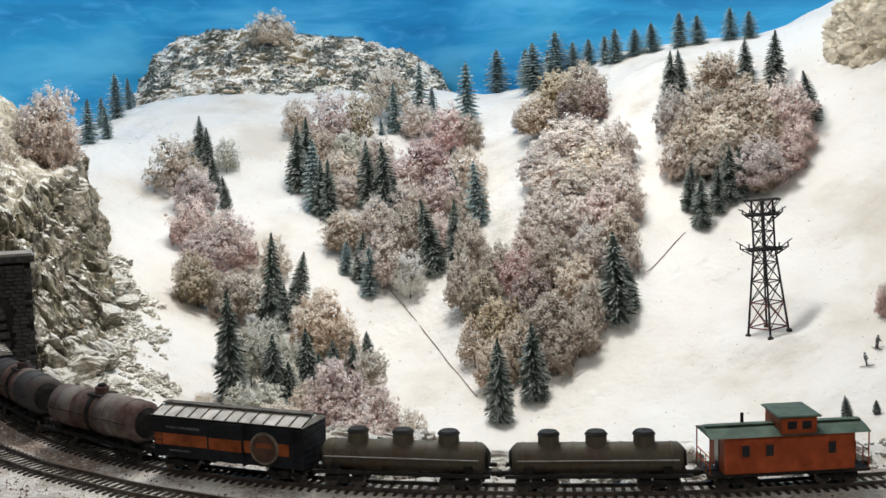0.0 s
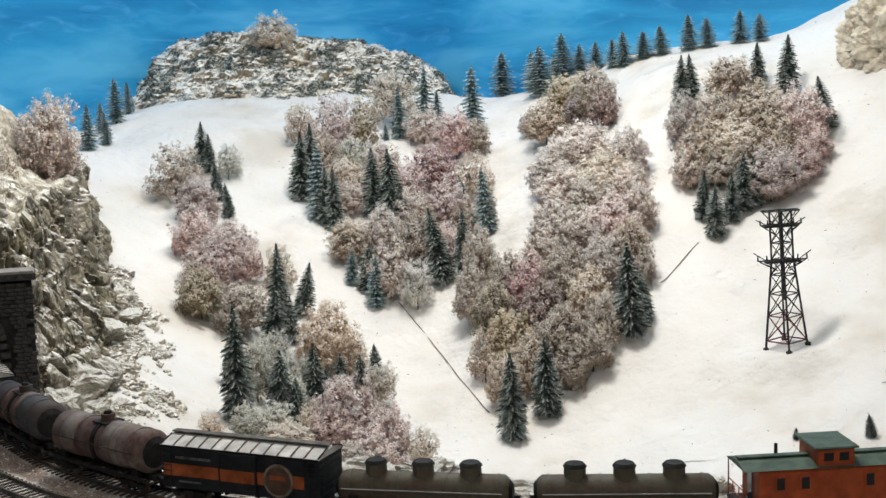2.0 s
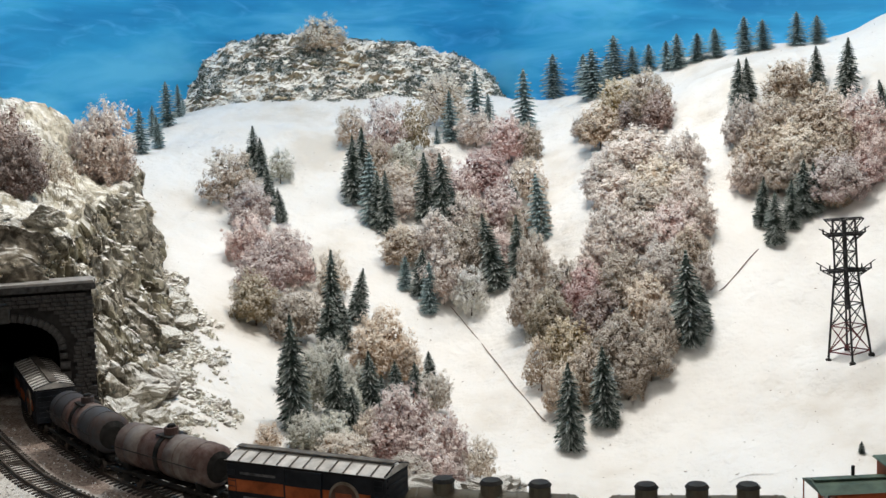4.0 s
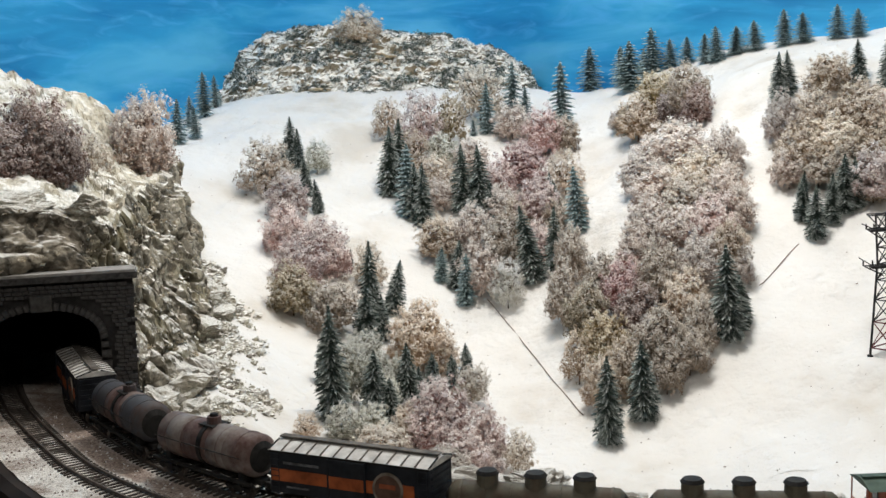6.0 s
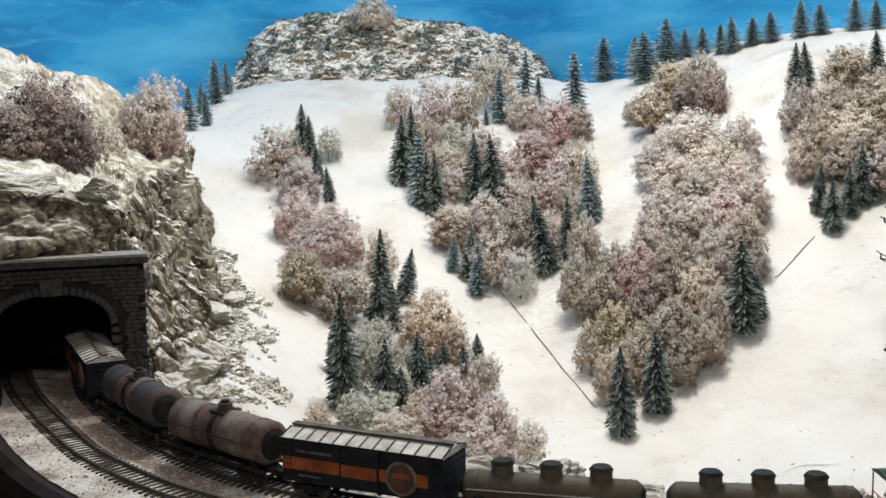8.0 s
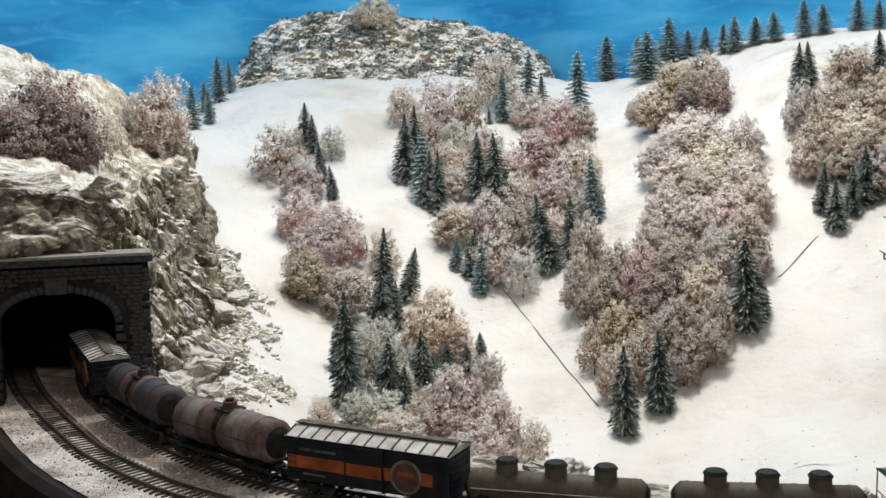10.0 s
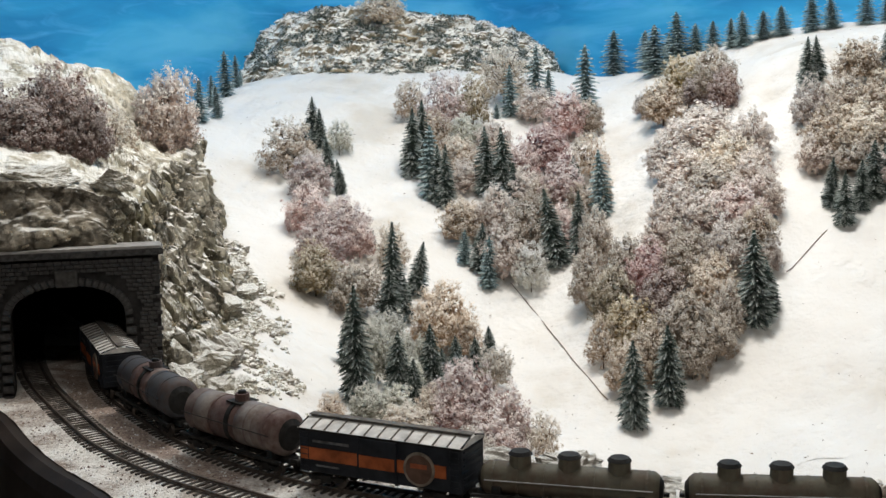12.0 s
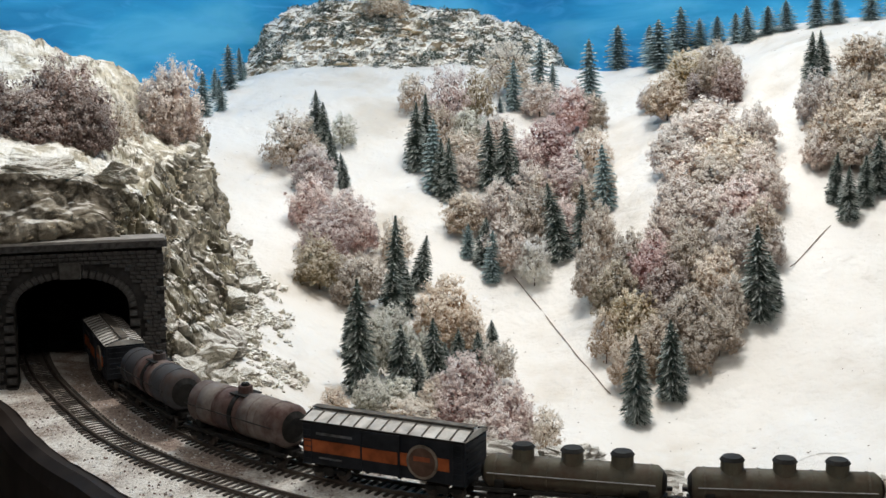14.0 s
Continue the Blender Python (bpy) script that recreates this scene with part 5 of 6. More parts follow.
def tank_car(material, label, domes, patches=()):
    car = tagged(new("tank_car"), label, "tank car", "train on the rear track")
    h, r, z = (0.053, 0.0108, 0.0200) if domes else (0.050, 0.0158, 0.0285)
    underframe(car, h + 0.006, 0.040)
    tank = part("tank", lay(bmesh.new(), r, -h, h, z, 24, 0.005), material, car, "", True)
    for x in ((-0.8, -0.4, 0.0, 0.4, 0.8) if not domes else (-0.92, -0.62, -0.3, 0.3, 0.62, 0.92)):
        bm = lay(bmesh.new(), r + 0.0004, x * h - 0.0007, x * h + 0.0007, z, 24)
        part("band", bm, material if x else UNDER, tank)
    for x0, x1, paint in patches:
        part("painted_band", lay(bmesh.new(), r + 0.0003, x0, x1, z, 24), paint, tank, "weathered band round the tank", True)
    if not domes:
        part("dome", rod(bmesh.new(), (0, 0, z + r - 0.003), (0, 0, z + r + 0.0048), 0.0056, 0.0052, 14), material, tank)
        part("hatch", rod(bmesh.new(), (0, 0, z + r + 0.0048), (0, 0, z + r + 0.0068), 0.0034, 0.0028, 10), UNDER, tank)
        part("strap", lay(bmesh.new(), r + 0.0008, -0.0022, 0.0022, z, 24), UNDER, tank, "black strap round the tank")
        part("dome_platform", box(bmesh.new(), -0.0085, 0.0085, -0.0085, 0.0085, z + r - 0.0012, z + r - 0.0002, 0.0003), UNDER, car)
    else:
        for k in range(3):
            x = -0.032 + 0.0315 * k
            part("dome", rod(bmesh.new(), (x, 0, z + r - 0.003), (x, 0, z + r + 0.0058), 0.0072, 0.0070, 16), material, tank)
            part("dome_cap", rod(bmesh.new(), (x, 0, z + r + 0.0058), (x, 0, z + r + 0.0080), 0.0078, 0.0060, 16), UNDER, tank, "dark dome cap")
    for y in (-r - 0.0022, r + 0.0022):
        bm = rod(bmesh.new(), (-h, y, z + 0.002), (h, y, z + 0.002), 0.0004, None, 5)
        for x in (-0.9, -0.45, 0, 0.45, 0.9):
            rod(bm, (x * h, y, z + 0.002), (x * h, y * 0.86, z + 0.001), 0.0003, None, 4)
        part("handrail", bm, LETTER if domes else UNDER, car)
    for x in (-1, 1):
        bm = bmesh.new()
        rod(bm, (x * (h + 0.0035), 0, z), (x * (h + 0.0056), 0, z), r * 0.72, r * 0.45, 18) if x > 0 else rod(bm, (x * (h + 0.0056), 0, z), (x * (h + 0.0035), 0, z), r * 0.45, r * 0.72, 18)
        part("tank_end", bm, UNDER, tank, "black tank end")
    for x in (-0.86, 0.86):
        part("saddle", box(bmesh.new(), x * h - 0.003, x * h + 0.003, -0.012, 0.012, 0.0115, 0.0175, 0.0005), UNDER, car)
    for y in (-0.0138, 0.0138):
        part("side_sill", box(bmesh.new(), -h - 0.008, h + 0.008, y - 0.0012, y + 0.0012, 0.0105, 0.0128), UNDER, car)
    return car


def caboose():
    car = tagged(new("caboose"), "orange-red model caboose with a green roof and cupola", "caboose", "train on the rear track")
    h, w = 0.044, 0.0160
    part("body", box(bmesh.new(), -h, h, -w, w, 0.0115, 0.0370, 0.0005), CABRED, car)
    underframe(car, h + 0.008, 0.034)
    bm = bmesh.new()
    sec = [(-w - 0.002, 0.0366), (-w * 0.5, 0.0394), (0, 0.0402), (w * 0.5, 0.0394), (w + 0.002, 0.0366)]
    ends = [[bm.verts.new((x, y, z)) for y, z in sec] for x in (-h - 0.010, h + 0.010)]
    for k in range(4):
        bm.faces.new((ends[0][k], ends[0][k + 1], ends[1][k + 1], ends[1][k]))
    bm.faces.new(ends[0][::-1])
    bm.faces.new(ends[1])
    bm.faces.new((ends[0][4], ends[0][0], ends[1][0], ends[1][4]))
    roof = part("roof", bm, CABGREEN, car, "dull green roof")
    part("running_board", box(bmesh.new(), -h - 0.009, h + 0.009, -0.0028, 0.0028, 0.0408, 0.0415), CABGREEN, roof)
    cup = part("cupola", box(bmesh.new(), -0.006, 0.018, -w, w, 0.0366, 0.0480, 0.0005), CABRED, car)
    part("cupola_roof", box(bmesh.new(), -0.0085, 0.0205, -w - 0.0018, w + 0.0018, 0.0480, 0.0496, 0.0007), CABGREEN, cup, "dull green cupola roof")
    for side in (-1, 1):
        for x in (0.001, 0.011):
            part("cupola_window", box(bmesh.new(), x - 0.003, x + 0.003, *sorted((side * w, side * (w + 0.0006))), 0.0405, 0.0455), GLASSDARK, cup)
        for x in (-0.030, -0.014, 0.028):
            f = part("window_frame", box(bmesh.new(), x - 0.0035, x + 0.0035, *sorted((side * w, side * (w + 0.0007))), 0.0225, 0.0320), CABRED, car)
            part("pane", box(bmesh.new(), x - 0.0025, x + 0.0025, *sorted((side * w, side * (w + 0.0010))), 0.0235, 0.0310), GLASSDARK, f)
        part("step_board", box(bmesh.new(), -h - 0.010, h + 0.010, *sorted((side * (w - 0.002), side * (w + 0.0008))), 0.0100, 0.0118), UNDER, car)
    for x in (-1, 1):
        part("end_platform", box(bmesh.new(), *sorted((x * h, x * (h + 0.010))), -w, w, 0.0100, 0.0116), UNDER, car)
        bm = bmesh.new()
        for y in (-w + 0.001, -0.006, 0.006, w - 0.001):
            rod(bm, (x * (h + 0.0095), y, 0.0116), (x * (h + 0.0095), y, 0.0235), 0.0004, None, 5)
        for z in (0.0175, 0.0235):
            rod(bm, (x * (h + 0.0095), -w + 0.001, z), (x * (h + 0.0095), w - 0.001, z), 0.0004, None, 5)
        for y in (-w + 0.001, w - 0.001):
            rod(bm, (x * (h + 0.0095), y, 0.0116), (x * (h + 0.0095), y, 0.0370), 0.0005, None, 5)
        part("end_railing", bm, CABRED, car)
        part("end_door", box(bmesh.new(), *sorted((x * h, x * (h + 0.0006))), -0.004, 0.004, 0.0125, 0.0320), GLASSDARK, car)
    part("smoke_jack", rod(bmesh.new(), (-0.026, 0.004, 0.039), (-0.026, 0.004, 0.0475), 0.0012, None, 8), UNDER, car)
    return car


def couple(car, s, bogie):
    a, b = INNER.at(s - bogie), INNER.at(s + bogie)
    car.matrix_basis = pose((a[0] + b[0]) / 2, (a[1] + b[1]) / 2, RAILTOP, 0, 0, math.degrees(math.atan2(b[1] - a[1], b[0] - a[0])))


def train():
    d = np.hypot(*(INNER.p - np.array([-0.146, 0.883])).T)
    s = float(INNER.s[d.argmin()])
    couple(boxcar(), s, 0.043)
    couple(tank_car(TANKRUST, "rusty brown model tank car with a single dome", False, ((-0.040, -0.022, TANKPALE), (0.008, 0.027, TANKPALE))), s - 0.1335, 0.040)
    couple(tank_car(TANKGREY, "grey model tank car streaked with rust", False, ((-0.018, -0.004, TANKRUST), (0.004, 0.015, TANKRUST))), s - 0.268, 0.040)
    couple(boxcar(), s - 0.4080, 0.043)
    couple(tank_car(TANKOLIVE, "olive-grey model tank car with three domes", True), s + 0.1245, 0.040)
    couple(tank_car(TANKOLIVE, "olive-grey model tank car with three domes", True), s + 0.2545, 0.040)
    couple(caboose(), s + 0.378, 0.034)


train()


# ---- lattice tower ----
def tower():
    thing = tagged(new("lattice_tower"), "black lattice power tower with two crossarms standing in the snow", "lattice tower")
    x0, y0 = 0.363, 1.411
    z0 = surface(x0, y0) - 0.002
    thing.matrix_basis = pose(x0, y0, z0, 0, -3.2, -8)
    H, W = 0.153, 0.100

    def leg_at(k, z):
        r = 0.0225 + (0.0115 - 0.0225) * min(1, z / W)
        a = math.pi / 2 * k - 0.02
        return Vector((r * math.cos(a), r * math.sin(a), z))

    levels = [0.010, 0.038, 0.062, 0.083, W, 0.118, 0.136, H]
    def ground(k):
        p = pose(0, 0, 0, 0, 0, -8) @ leg_at(k, 0)
        return surface(x0 + p.x, y0 + p.y) - z0

    for k in range(4):
        low = part("leg", rod(bmesh.new(), leg_at(k, ground(k) - 0.003), leg_at(k, 0.030), 0.0013, None, 6), IRON, thing)
        bm = rod(bmesh.new(), leg_at(k, 0.030), leg_at(k, W), 0.0012, None, 6)
        rod(bm, leg_at(k, W), leg_at(k, H), 0.0012, None, 6)
        part("upper_leg", bm, IRON, low)
        p = leg_at(k, 0)
        part("footing", box(bmesh.new(), p.x - 0.0032, p.x + 0.0032, p.y - 0.0032, p.y + 0.0032, ground(k) - 0.006, ground(k) + 0.0026, 0.0012), UNDER, thing, "dark footing block")
        for i in range(len(levels) - 1):
            a, b = levels[i], levels[i + 1]
            bm = rod(bmesh.new(), leg_at(k, a), leg_at((k + 1) % 4, b), 0.0007, None, 4)
            rod(bm, leg_at((k + 1) % 4, a), leg_at(k, b), 0.0007, None, 4)
            rod(bm, leg_at(k, b), leg_at((k + 1) % 4, b), 0.0007, None, 4)
            if i == 0:
                rod(bm, leg_at(k, a), leg_at((k + 1) % 4, a), 0.0008, None, 4)
            part("brace", bm, REDIRON if i == 0 else IRON, thing, "dark red brace" if i == 0 else "")
    for z, reach, tip in ((0.098, 0.0265, 0.010), (0.137, 0.0220, 0.007)):
        for side in (-1, 1):
            bm = bmesh.new()
            for y in (-0.006, 0.006):
                rod(bm, (side * 0.006, y, z), (side * reach, 0, z + 0.001), 0.0007, None, 5)
                rod(bm, (side * 0.006, y, z - 0.010), (side * reach * 0.92, 0, z), 0.0006, None, 5)
                rod(bm, (side * reach * 0.5, y * 0.5, z - 0.004), (side * reach * 0.62, 0, z + 0.001), 0.0005, None, 4)
            rod(bm, (side * reach * 0.6, 0, z), (side * (reach + 0.004), 0, z + tip), 0.0006, None, 5)
            arm = part("crossarm", bm, IRON, thing)
            for f in (0.62, 0.98):
                part("insulator", rod(bmesh.new(), (side * reach * f, 0, z + 0.001), (side * reach * f, 0, z + 0.0065), 0.0010, 0.0007, 7), UNDER, arm)
    for z, half in ((0.098, 0.0185), (0.137, 0.0175)):
        bm = bmesh.new()
        for y in (-0.0065, 0.0065):
            box(bm, -half, half, y - 0.0009, y + 0.0009, z - 0.0016, z + 0.0012, 0.0003)
        for x in (-half, -half * 0.5, 0.0, half * 0.5, half):
            box(bm, x - 0.0008, x + 0.0008, -0.0065, 0.0065, z - 0.0012, z + 0.0008)
        part("platform", bm, IRON, thing, "black arm platform")
    part("centre_pole", rod(bmesh.new(), (0, 0, 0.055), (0, 0, H), 0.0014, None, 6), IRON, thing)
    bm = bmesh.new()
    for y in (-0.007, 0.007):
        rod(bm, (-0.0195, y, H), (0.0195, y, H), 0.0008, None, 5)
    for x in (-0.0195, 0.0195):
        rod(bm, (x, -0.007, H), (x, 0.007, H), 0.0008, None, 5)
        for y in (-0.007, 0.007):
            rod(bm, (x, y, H), (math.copysign(0.006, x), math.copysign(0.005, y), H - 0.016), 0.0006, None, 5)
    part("top_frame", bm, IRON, thing)


tower()


# ---- sticks lying on the slope ----
def stick(points, r, label):
    """A thin stick that lies along the snow."""
    bm, rings, line = bmesh.new(), [], spline(points, 9)
    low = [surface(x, y) for x, y in line]
    for k, (x, y) in enumerate(line):
        near = low[max(0, k - 2) : k + 3]
        z = sum(near) / len(near) + 0.0009
        rings.append([bm.verts.new((x + r * math.cos(q), y, z + r * math.sin(q))) for q in (0, 1.257, 2.513, 3.770, 5.027)])
    for p, q in zip(rings, rings[1:]):
        for k in range(5):
            bm.faces.new((p[k], p[(k + 1) % 5], q[(k + 1) % 5], q[k]))
    bm.faces.new(rings[0])
    bm.faces.new(rings[-1][::-1])
    tagged(part("stick", bm, STICK), label, "stick")


stick([(-0.077, 1.720), (-0.045, 1.667), (-0.015, 1.598), (0.011, 1.499), (0.035, 1.429)], 0.00062, "thin brown weathered stick lying on the snow")
stick([(0.311, 1.604), (0.280, 1.575), (0.248, 1.544)], 0.00065, "short dark weathered stick lying on the snow")


# ---- two small skier figurines, plain shapes ----
FIGUREPAINT = plain("grey_figure_paint", (0.10, 0.10, 0.11), 0.6, 0, 0.3, 300)


def figurine(x, y, turn, lean):
    bm = bmesh.new()
    for s in (-1, 1):
        rod(bm, (s * 0.0014, 0, 0.0006), (s * 0.0010, 0, 0.0075), 0.0010, 0.0012, 6)
        box(bm, s * 0.0016 - 0.0006, s * 0.0016 + 0.0006, -0.0085, 0.0085, 0.0, 0.0006)
        rod(bm, (s * 0.0018, 0, 0.0125), (s * 0.0045, -0.002, 0.0090), 0.0007, 0.0006, 5)
    rod(bm, (0, 0, 0.0072), (0, 0, 0.0135), 0.0021, 0.0023, 8)
    bmesh.ops.create_icosphere(bm, subdivisions=2, radius=0.0016, matrix=Matrix.Translation((0, 0, 0.0155)))
    ob = part("skier_figurine", bm, FIGUREPAINT)
    ob.matrix_basis = pose(x, y, surface(x, y) + 0.001, lean, 8, turn) @ Matrix.Scale(0.85, 4)
    tagged(ob, "tiny dark skier figurine on the snow slope", "figurine", "skier figurines")


figurine(0.452, 1.317, 20, 0)
figurine(0.436, 1.298, 65, -12)


# ---- boulders and rubble ----
def boulder_mesh(seed, points=22, cuts=4):
    """A broken, angular rock."""
    rng = random.Random(seed)
    bm = bmesh.new()
    for k in range(points):
        v = Vector((rng.gauss(0, 1), rng.gauss(0, 1), rng.gauss(0, 1))).normalized() * rng.uniform(0.78, 1.08)
        bm.verts.new(v)
    made = bmesh.ops.convex_hull(bm, input=bm.verts)
    bmesh.ops.delete(bm, geom=[v for v in made["geom_interior"] if isinstance(v, bmesh.types.BMVert)], context="VERTS")
    bmesh.ops.subdivide_edges(bm, edges=bm.edges, cuts=cuts, use_grid_fill=True)
    off = Vector((seed * 3.7, seed * 1.3, seed * 2.1))
    for v in bm.verts:
        p = v.co.copy()
        c = noise.noise(Vector(noise.voronoi(p * 1.9 + off)[1][0]) * 6.1)
        v.co = p * (1 + 0.24 * noise.fractal(p * 2.2 + off, 0.8, 2.1, 5) + 0.10 * c)
    me = bpy.data.meshes.new("boulder")
    bm.to_mesh(me)
    bm.free()
    me.materials.append(BOULDER)
    return me


PALERUBBLE = rock_material("pale_rubble_rock", (0.13, 0.115, 0.085), (0.33, 0.30, 0.235), (0.58, 0.54, 0.45), snow=(0.45, 0.85), rugged=90.0, cracks=0.3)
ROCKS = [boulder_mesh(k + 1) for k in range(7)]
PALEROCKS = []
for k in range(4):
    me = boulder_mesh(k + 11)
    me.materials[0] = PALERUBBLE
    PALEROCKS.append(me)


def boulder(x, y, size, flat, long, turn, sink=0.35, pale=False, lift=0.0):
    me = (PALEROCKS if pale else ROCKS)[dice.randrange(4 if pale else 7)]
    z = surface(x, y) + size * flat * (1 - 2 * sink) + lift
    ob = new("boulder", me)
    ob.matrix_basis = Matrix.LocRotScale((x, y, z), Euler((dice.uniform(-0.25, 0.25), dice.uniform(-0.25, 0.25), turn)), (size * long, size, size * flat))
    where = "at the foot of the cliff" if pale else "beside the track bank"
    tagged(ob, ("pale plaster boulder with snow " if pale else "grey snow-dusted boulder ") + where, "boulder", "boulders by the cliff" if pale else "boulders along the bank")


# low bank of rocks behind the rear track
for k, (x, y, size, flat, long) in enumerate([
    (-0.176, 0.938, 0.012, 0.7, 1.5), (-0.150, 0.945, 0.009, 0.7, 1.2), (-0.126, 0.912, 0.013, 0.6, 1.9), (-0.105, 0.940, 0.014, 0.6, 2.0),
    (-0.074, 0.955, 0.011, 0.9, 1.2), (-0.066, 0.915, 0.019, 0.65, 1.9), (-0.036, 0.945, 0.016, 0.8, 1.5), (-0.028, 0.912, 0.020, 0.7, 1.4),
    (0.002, 0.925, 0.016, 0.7, 1.8), (0.028, 0.912, 0.017, 0.75, 1.6), (0.052, 0.925, 0.015, 0.8, 1.5), (0.074, 0.910, 0.018, 0.75, 1.5),
    (0.100, 0.925, 0.017, 0.75, 1.7), (0.128, 0.915, 0.018, 0.8, 1.4), (0.150, 0.928, 0.021, 0.85, 1.3), (0.172, 0.918, 0.021, 0.85, 1.5),
    (0.200, 0.925, 0.017, 0.7, 1.6), (0.232, 0.930, 0.018, 0.75, 1.5), (0.262, 0.935, 0.019, 0.7, 1.5), (0.295, 0.940, 0.018, 0.8, 1.4),
    (0.325, 0.950, 0.022, 0.85, 1.3), (0.355, 0.955, 0.021, 0.8, 1.4), (0.39, 0.965, 0.02, 0.8, 1.5)]):
    boulder(x, y, size, flat, long, dice.uniform(-0.5, 0.3), 0.30)
def slab_mesh(seed):
    """A weathered slab: a broken block, worn round and pitted."""
    bm = bmesh.new()
    bm.from_mesh(boulder_mesh(seed + 61))
    bmesh.ops.triangulate(bm, faces=bm.faces)
    bmesh.ops.subdivide_edges(bm, edges=bm.edges, cuts=5, use_grid_fill=True)
    for _ in range(3):
        bmesh.ops.smooth_vert(bm, verts=bm.verts, factor=0.5, use_axis_x=True, use_axis_y=True, use_axis_z=True)
    for v in bm.verts:
        v.co *= 1 + 0.16 * noise.fractal(v.co * 2.6 + Vector((seed, 0, 0)), 0.7, 2.0, 4)
    me = bpy.data.meshes.new("boulder")
    bm.to_mesh(me)
    bm.free()
    me.materials.append(PALERUBBLE)
    return me


# two weathered slabs lying on the rim of the cliff
for x, y, z, wide, tall in ((-0.497, 1.190, 1.364, 0.040, 0.015), (-0.432, 1.214, 1.358, 0.026, 0.012)):
    ob = new("boulder", slab_mesh(dice.randrange(9)))
    ob.matrix_basis = Matrix.LocRotScale((x, y, z), Euler((0.1, 0.05, 0.3)), (wide, wide * 0.6, tall))
    tagged(ob, "grey weathered rock slab on the cliff's rim", "boulder", "boulders by the cliff")
# large broken boulders beside the portal
for x, y, size, flat in ((-0.372, 1.243, 0.026, 0.95), (-0.345, 1.262, 0.019, 1.05), (-0.358, 1.205, 0.016, 0.8), (-0.388, 1.300, 0.020, 0.9), (-0.400, 1.455, 0.022, 0.7)):
    boulder(x, y, size, flat, 1.15, dice.uniform(0, 3), 0.25)
# boulders at the foot of the cliff
for x, y, size, flat in ((-0.350, 1.135, 0.016, 0.85), (-0.318, 1.128, 0.015, 0.8), (-0.362, 1.170, 0.021, 1.0), (-0.330, 1.172, 0.018, 0.7), (-0.352, 1.225, 0.022, 0.9), (-0.318, 1.215, 0.010, 0.7), (-0.362, 1.300, 0.020, 0.9), (-0.345, 1.345, 0.011, 0.8), (-0.378, 1.415, 0.022, 0.9), (-0.372, 1.490, 0.015, 0.8), (-0.395, 1.535, 0.020, 0.8), (-0.306, 1.082, 0.011, 0.8), (-0.276, 1.045, 0.008, 0.7), (-0.252, 1.010, 0.007, 0.7), (-0.285, 1.090, 0.009, 0.7), (-0.30, 1.15, 0.008, 0.7)):
    boulder(x, y, size, flat, dice.uniform(1.0, 1.4), dice.uniform(0, 3), 0.30, True)




SCREE = np.array([(1.10, -0.350, -0.292), (1.183, -0.385, -0.262), (1.30, -0.405, -0.266), (1.38, -0.400, -0.300), (1.52, -0.425, -0.348), (1.62, -0.455, -0.400)])


def on_scree(rng):
    """A place on the broken slope below the cliff, thinning out downhill."""
    y = rng.uniform(1.10, 1.62)
    for _ in range(12):
        u = rng.rand() ** 1.25 * rng.uniform(0.8, 1.2)
        if noise.fractal(Vector((u * 2.6, y * 24, 5.5)), 0.8, 2.0, 3) + 0.70 - 0.9 * u > 0:
            break
        y = rng.uniform(1.10, 1.62)
    a, b = np.interp(y, SCREE[:, 0], SCREE[:, 1]), np.interp(y, SCREE[:, 0], SCREE[:, 2])
    return a + (b - a) * u, y


def behind_track(rng):
    s = 0.80 + 0.85 * rng.rand()
    p, t, o = INNER.at(s), INNER.way(s), 0.022 + abs(rng.normal()) * 0.035
    return p[0] - t[1] * o, p[1] + t[0] * o


def rubble(name, seed, count, spot, smallest, largest, material, label):
    rng = np.random.RandomState(seed)
    shapes = [(np.array([v.co[:] for v in me.vertices]), [list(f.vertices) for f in me.polygons]) for me in PEBBLES]
    verts, faces, n0 = [], [], 0
    for k in range(count):
        x, y = spot(rng)
        base, polys = shapes[rng.randint(len(shapes))]
        r, a = smallest + largest * rng.rand() ** 2.5, rng.rand() * 6.28
        q = base * r * rng.uniform(0.75, 1.3, 3) * np.array([1.1, 1, 0.85])
        q = np.stack([q[:, 0] * math.cos(a) - q[:, 1] * math.sin(a), q[:, 0] * math.sin(a) + q[:, 1] * math.cos(a), q[:, 2]], -1)
        verts.append(q + np.array([x, y, surface(x, y) + 0.25 * r]))
        faces += [[i + n0 for i in f] for f in polys]
        n0 += len(base)
    ob = new(name, mesh_from(name, np.concatenate(verts), faces, material))
    tagged(ob, label, "rubble", kind="stuff")


SNOWSTONE = rock_material("snow_capped_stone", (0.10, 0.09, 0.065), (0.26, 0.225, 0.17), (0.48, 0.43, 0.35), snow=(-0.05, 0.35), cover=(0.30, 0.40))
PEBBLES = [boulder_mesh(k + 31, 20, 2) for k in range(6)]
rubble("rubble", 21, 2600, on_scree, 0.0008, 0.0040, PALERUBBLE, "scattered pale rubble with snow below the cliff")
rubble("white_rubble", 24, 500, on_scree, 0.0010, 0.0050, SNOWSTONE, "snow-covered lumps of rubble below the cliff")
rubble("grey_rubble", 23, 520, on_scree, 0.0012, 0.0055, BOULDER, "grey broken stones below the cliff")
rubble("brown_rubble", 22, 700, behind_track, 0.0012, 0.0075, BOULDER, "brown broken stones in the snow behind the rear track")


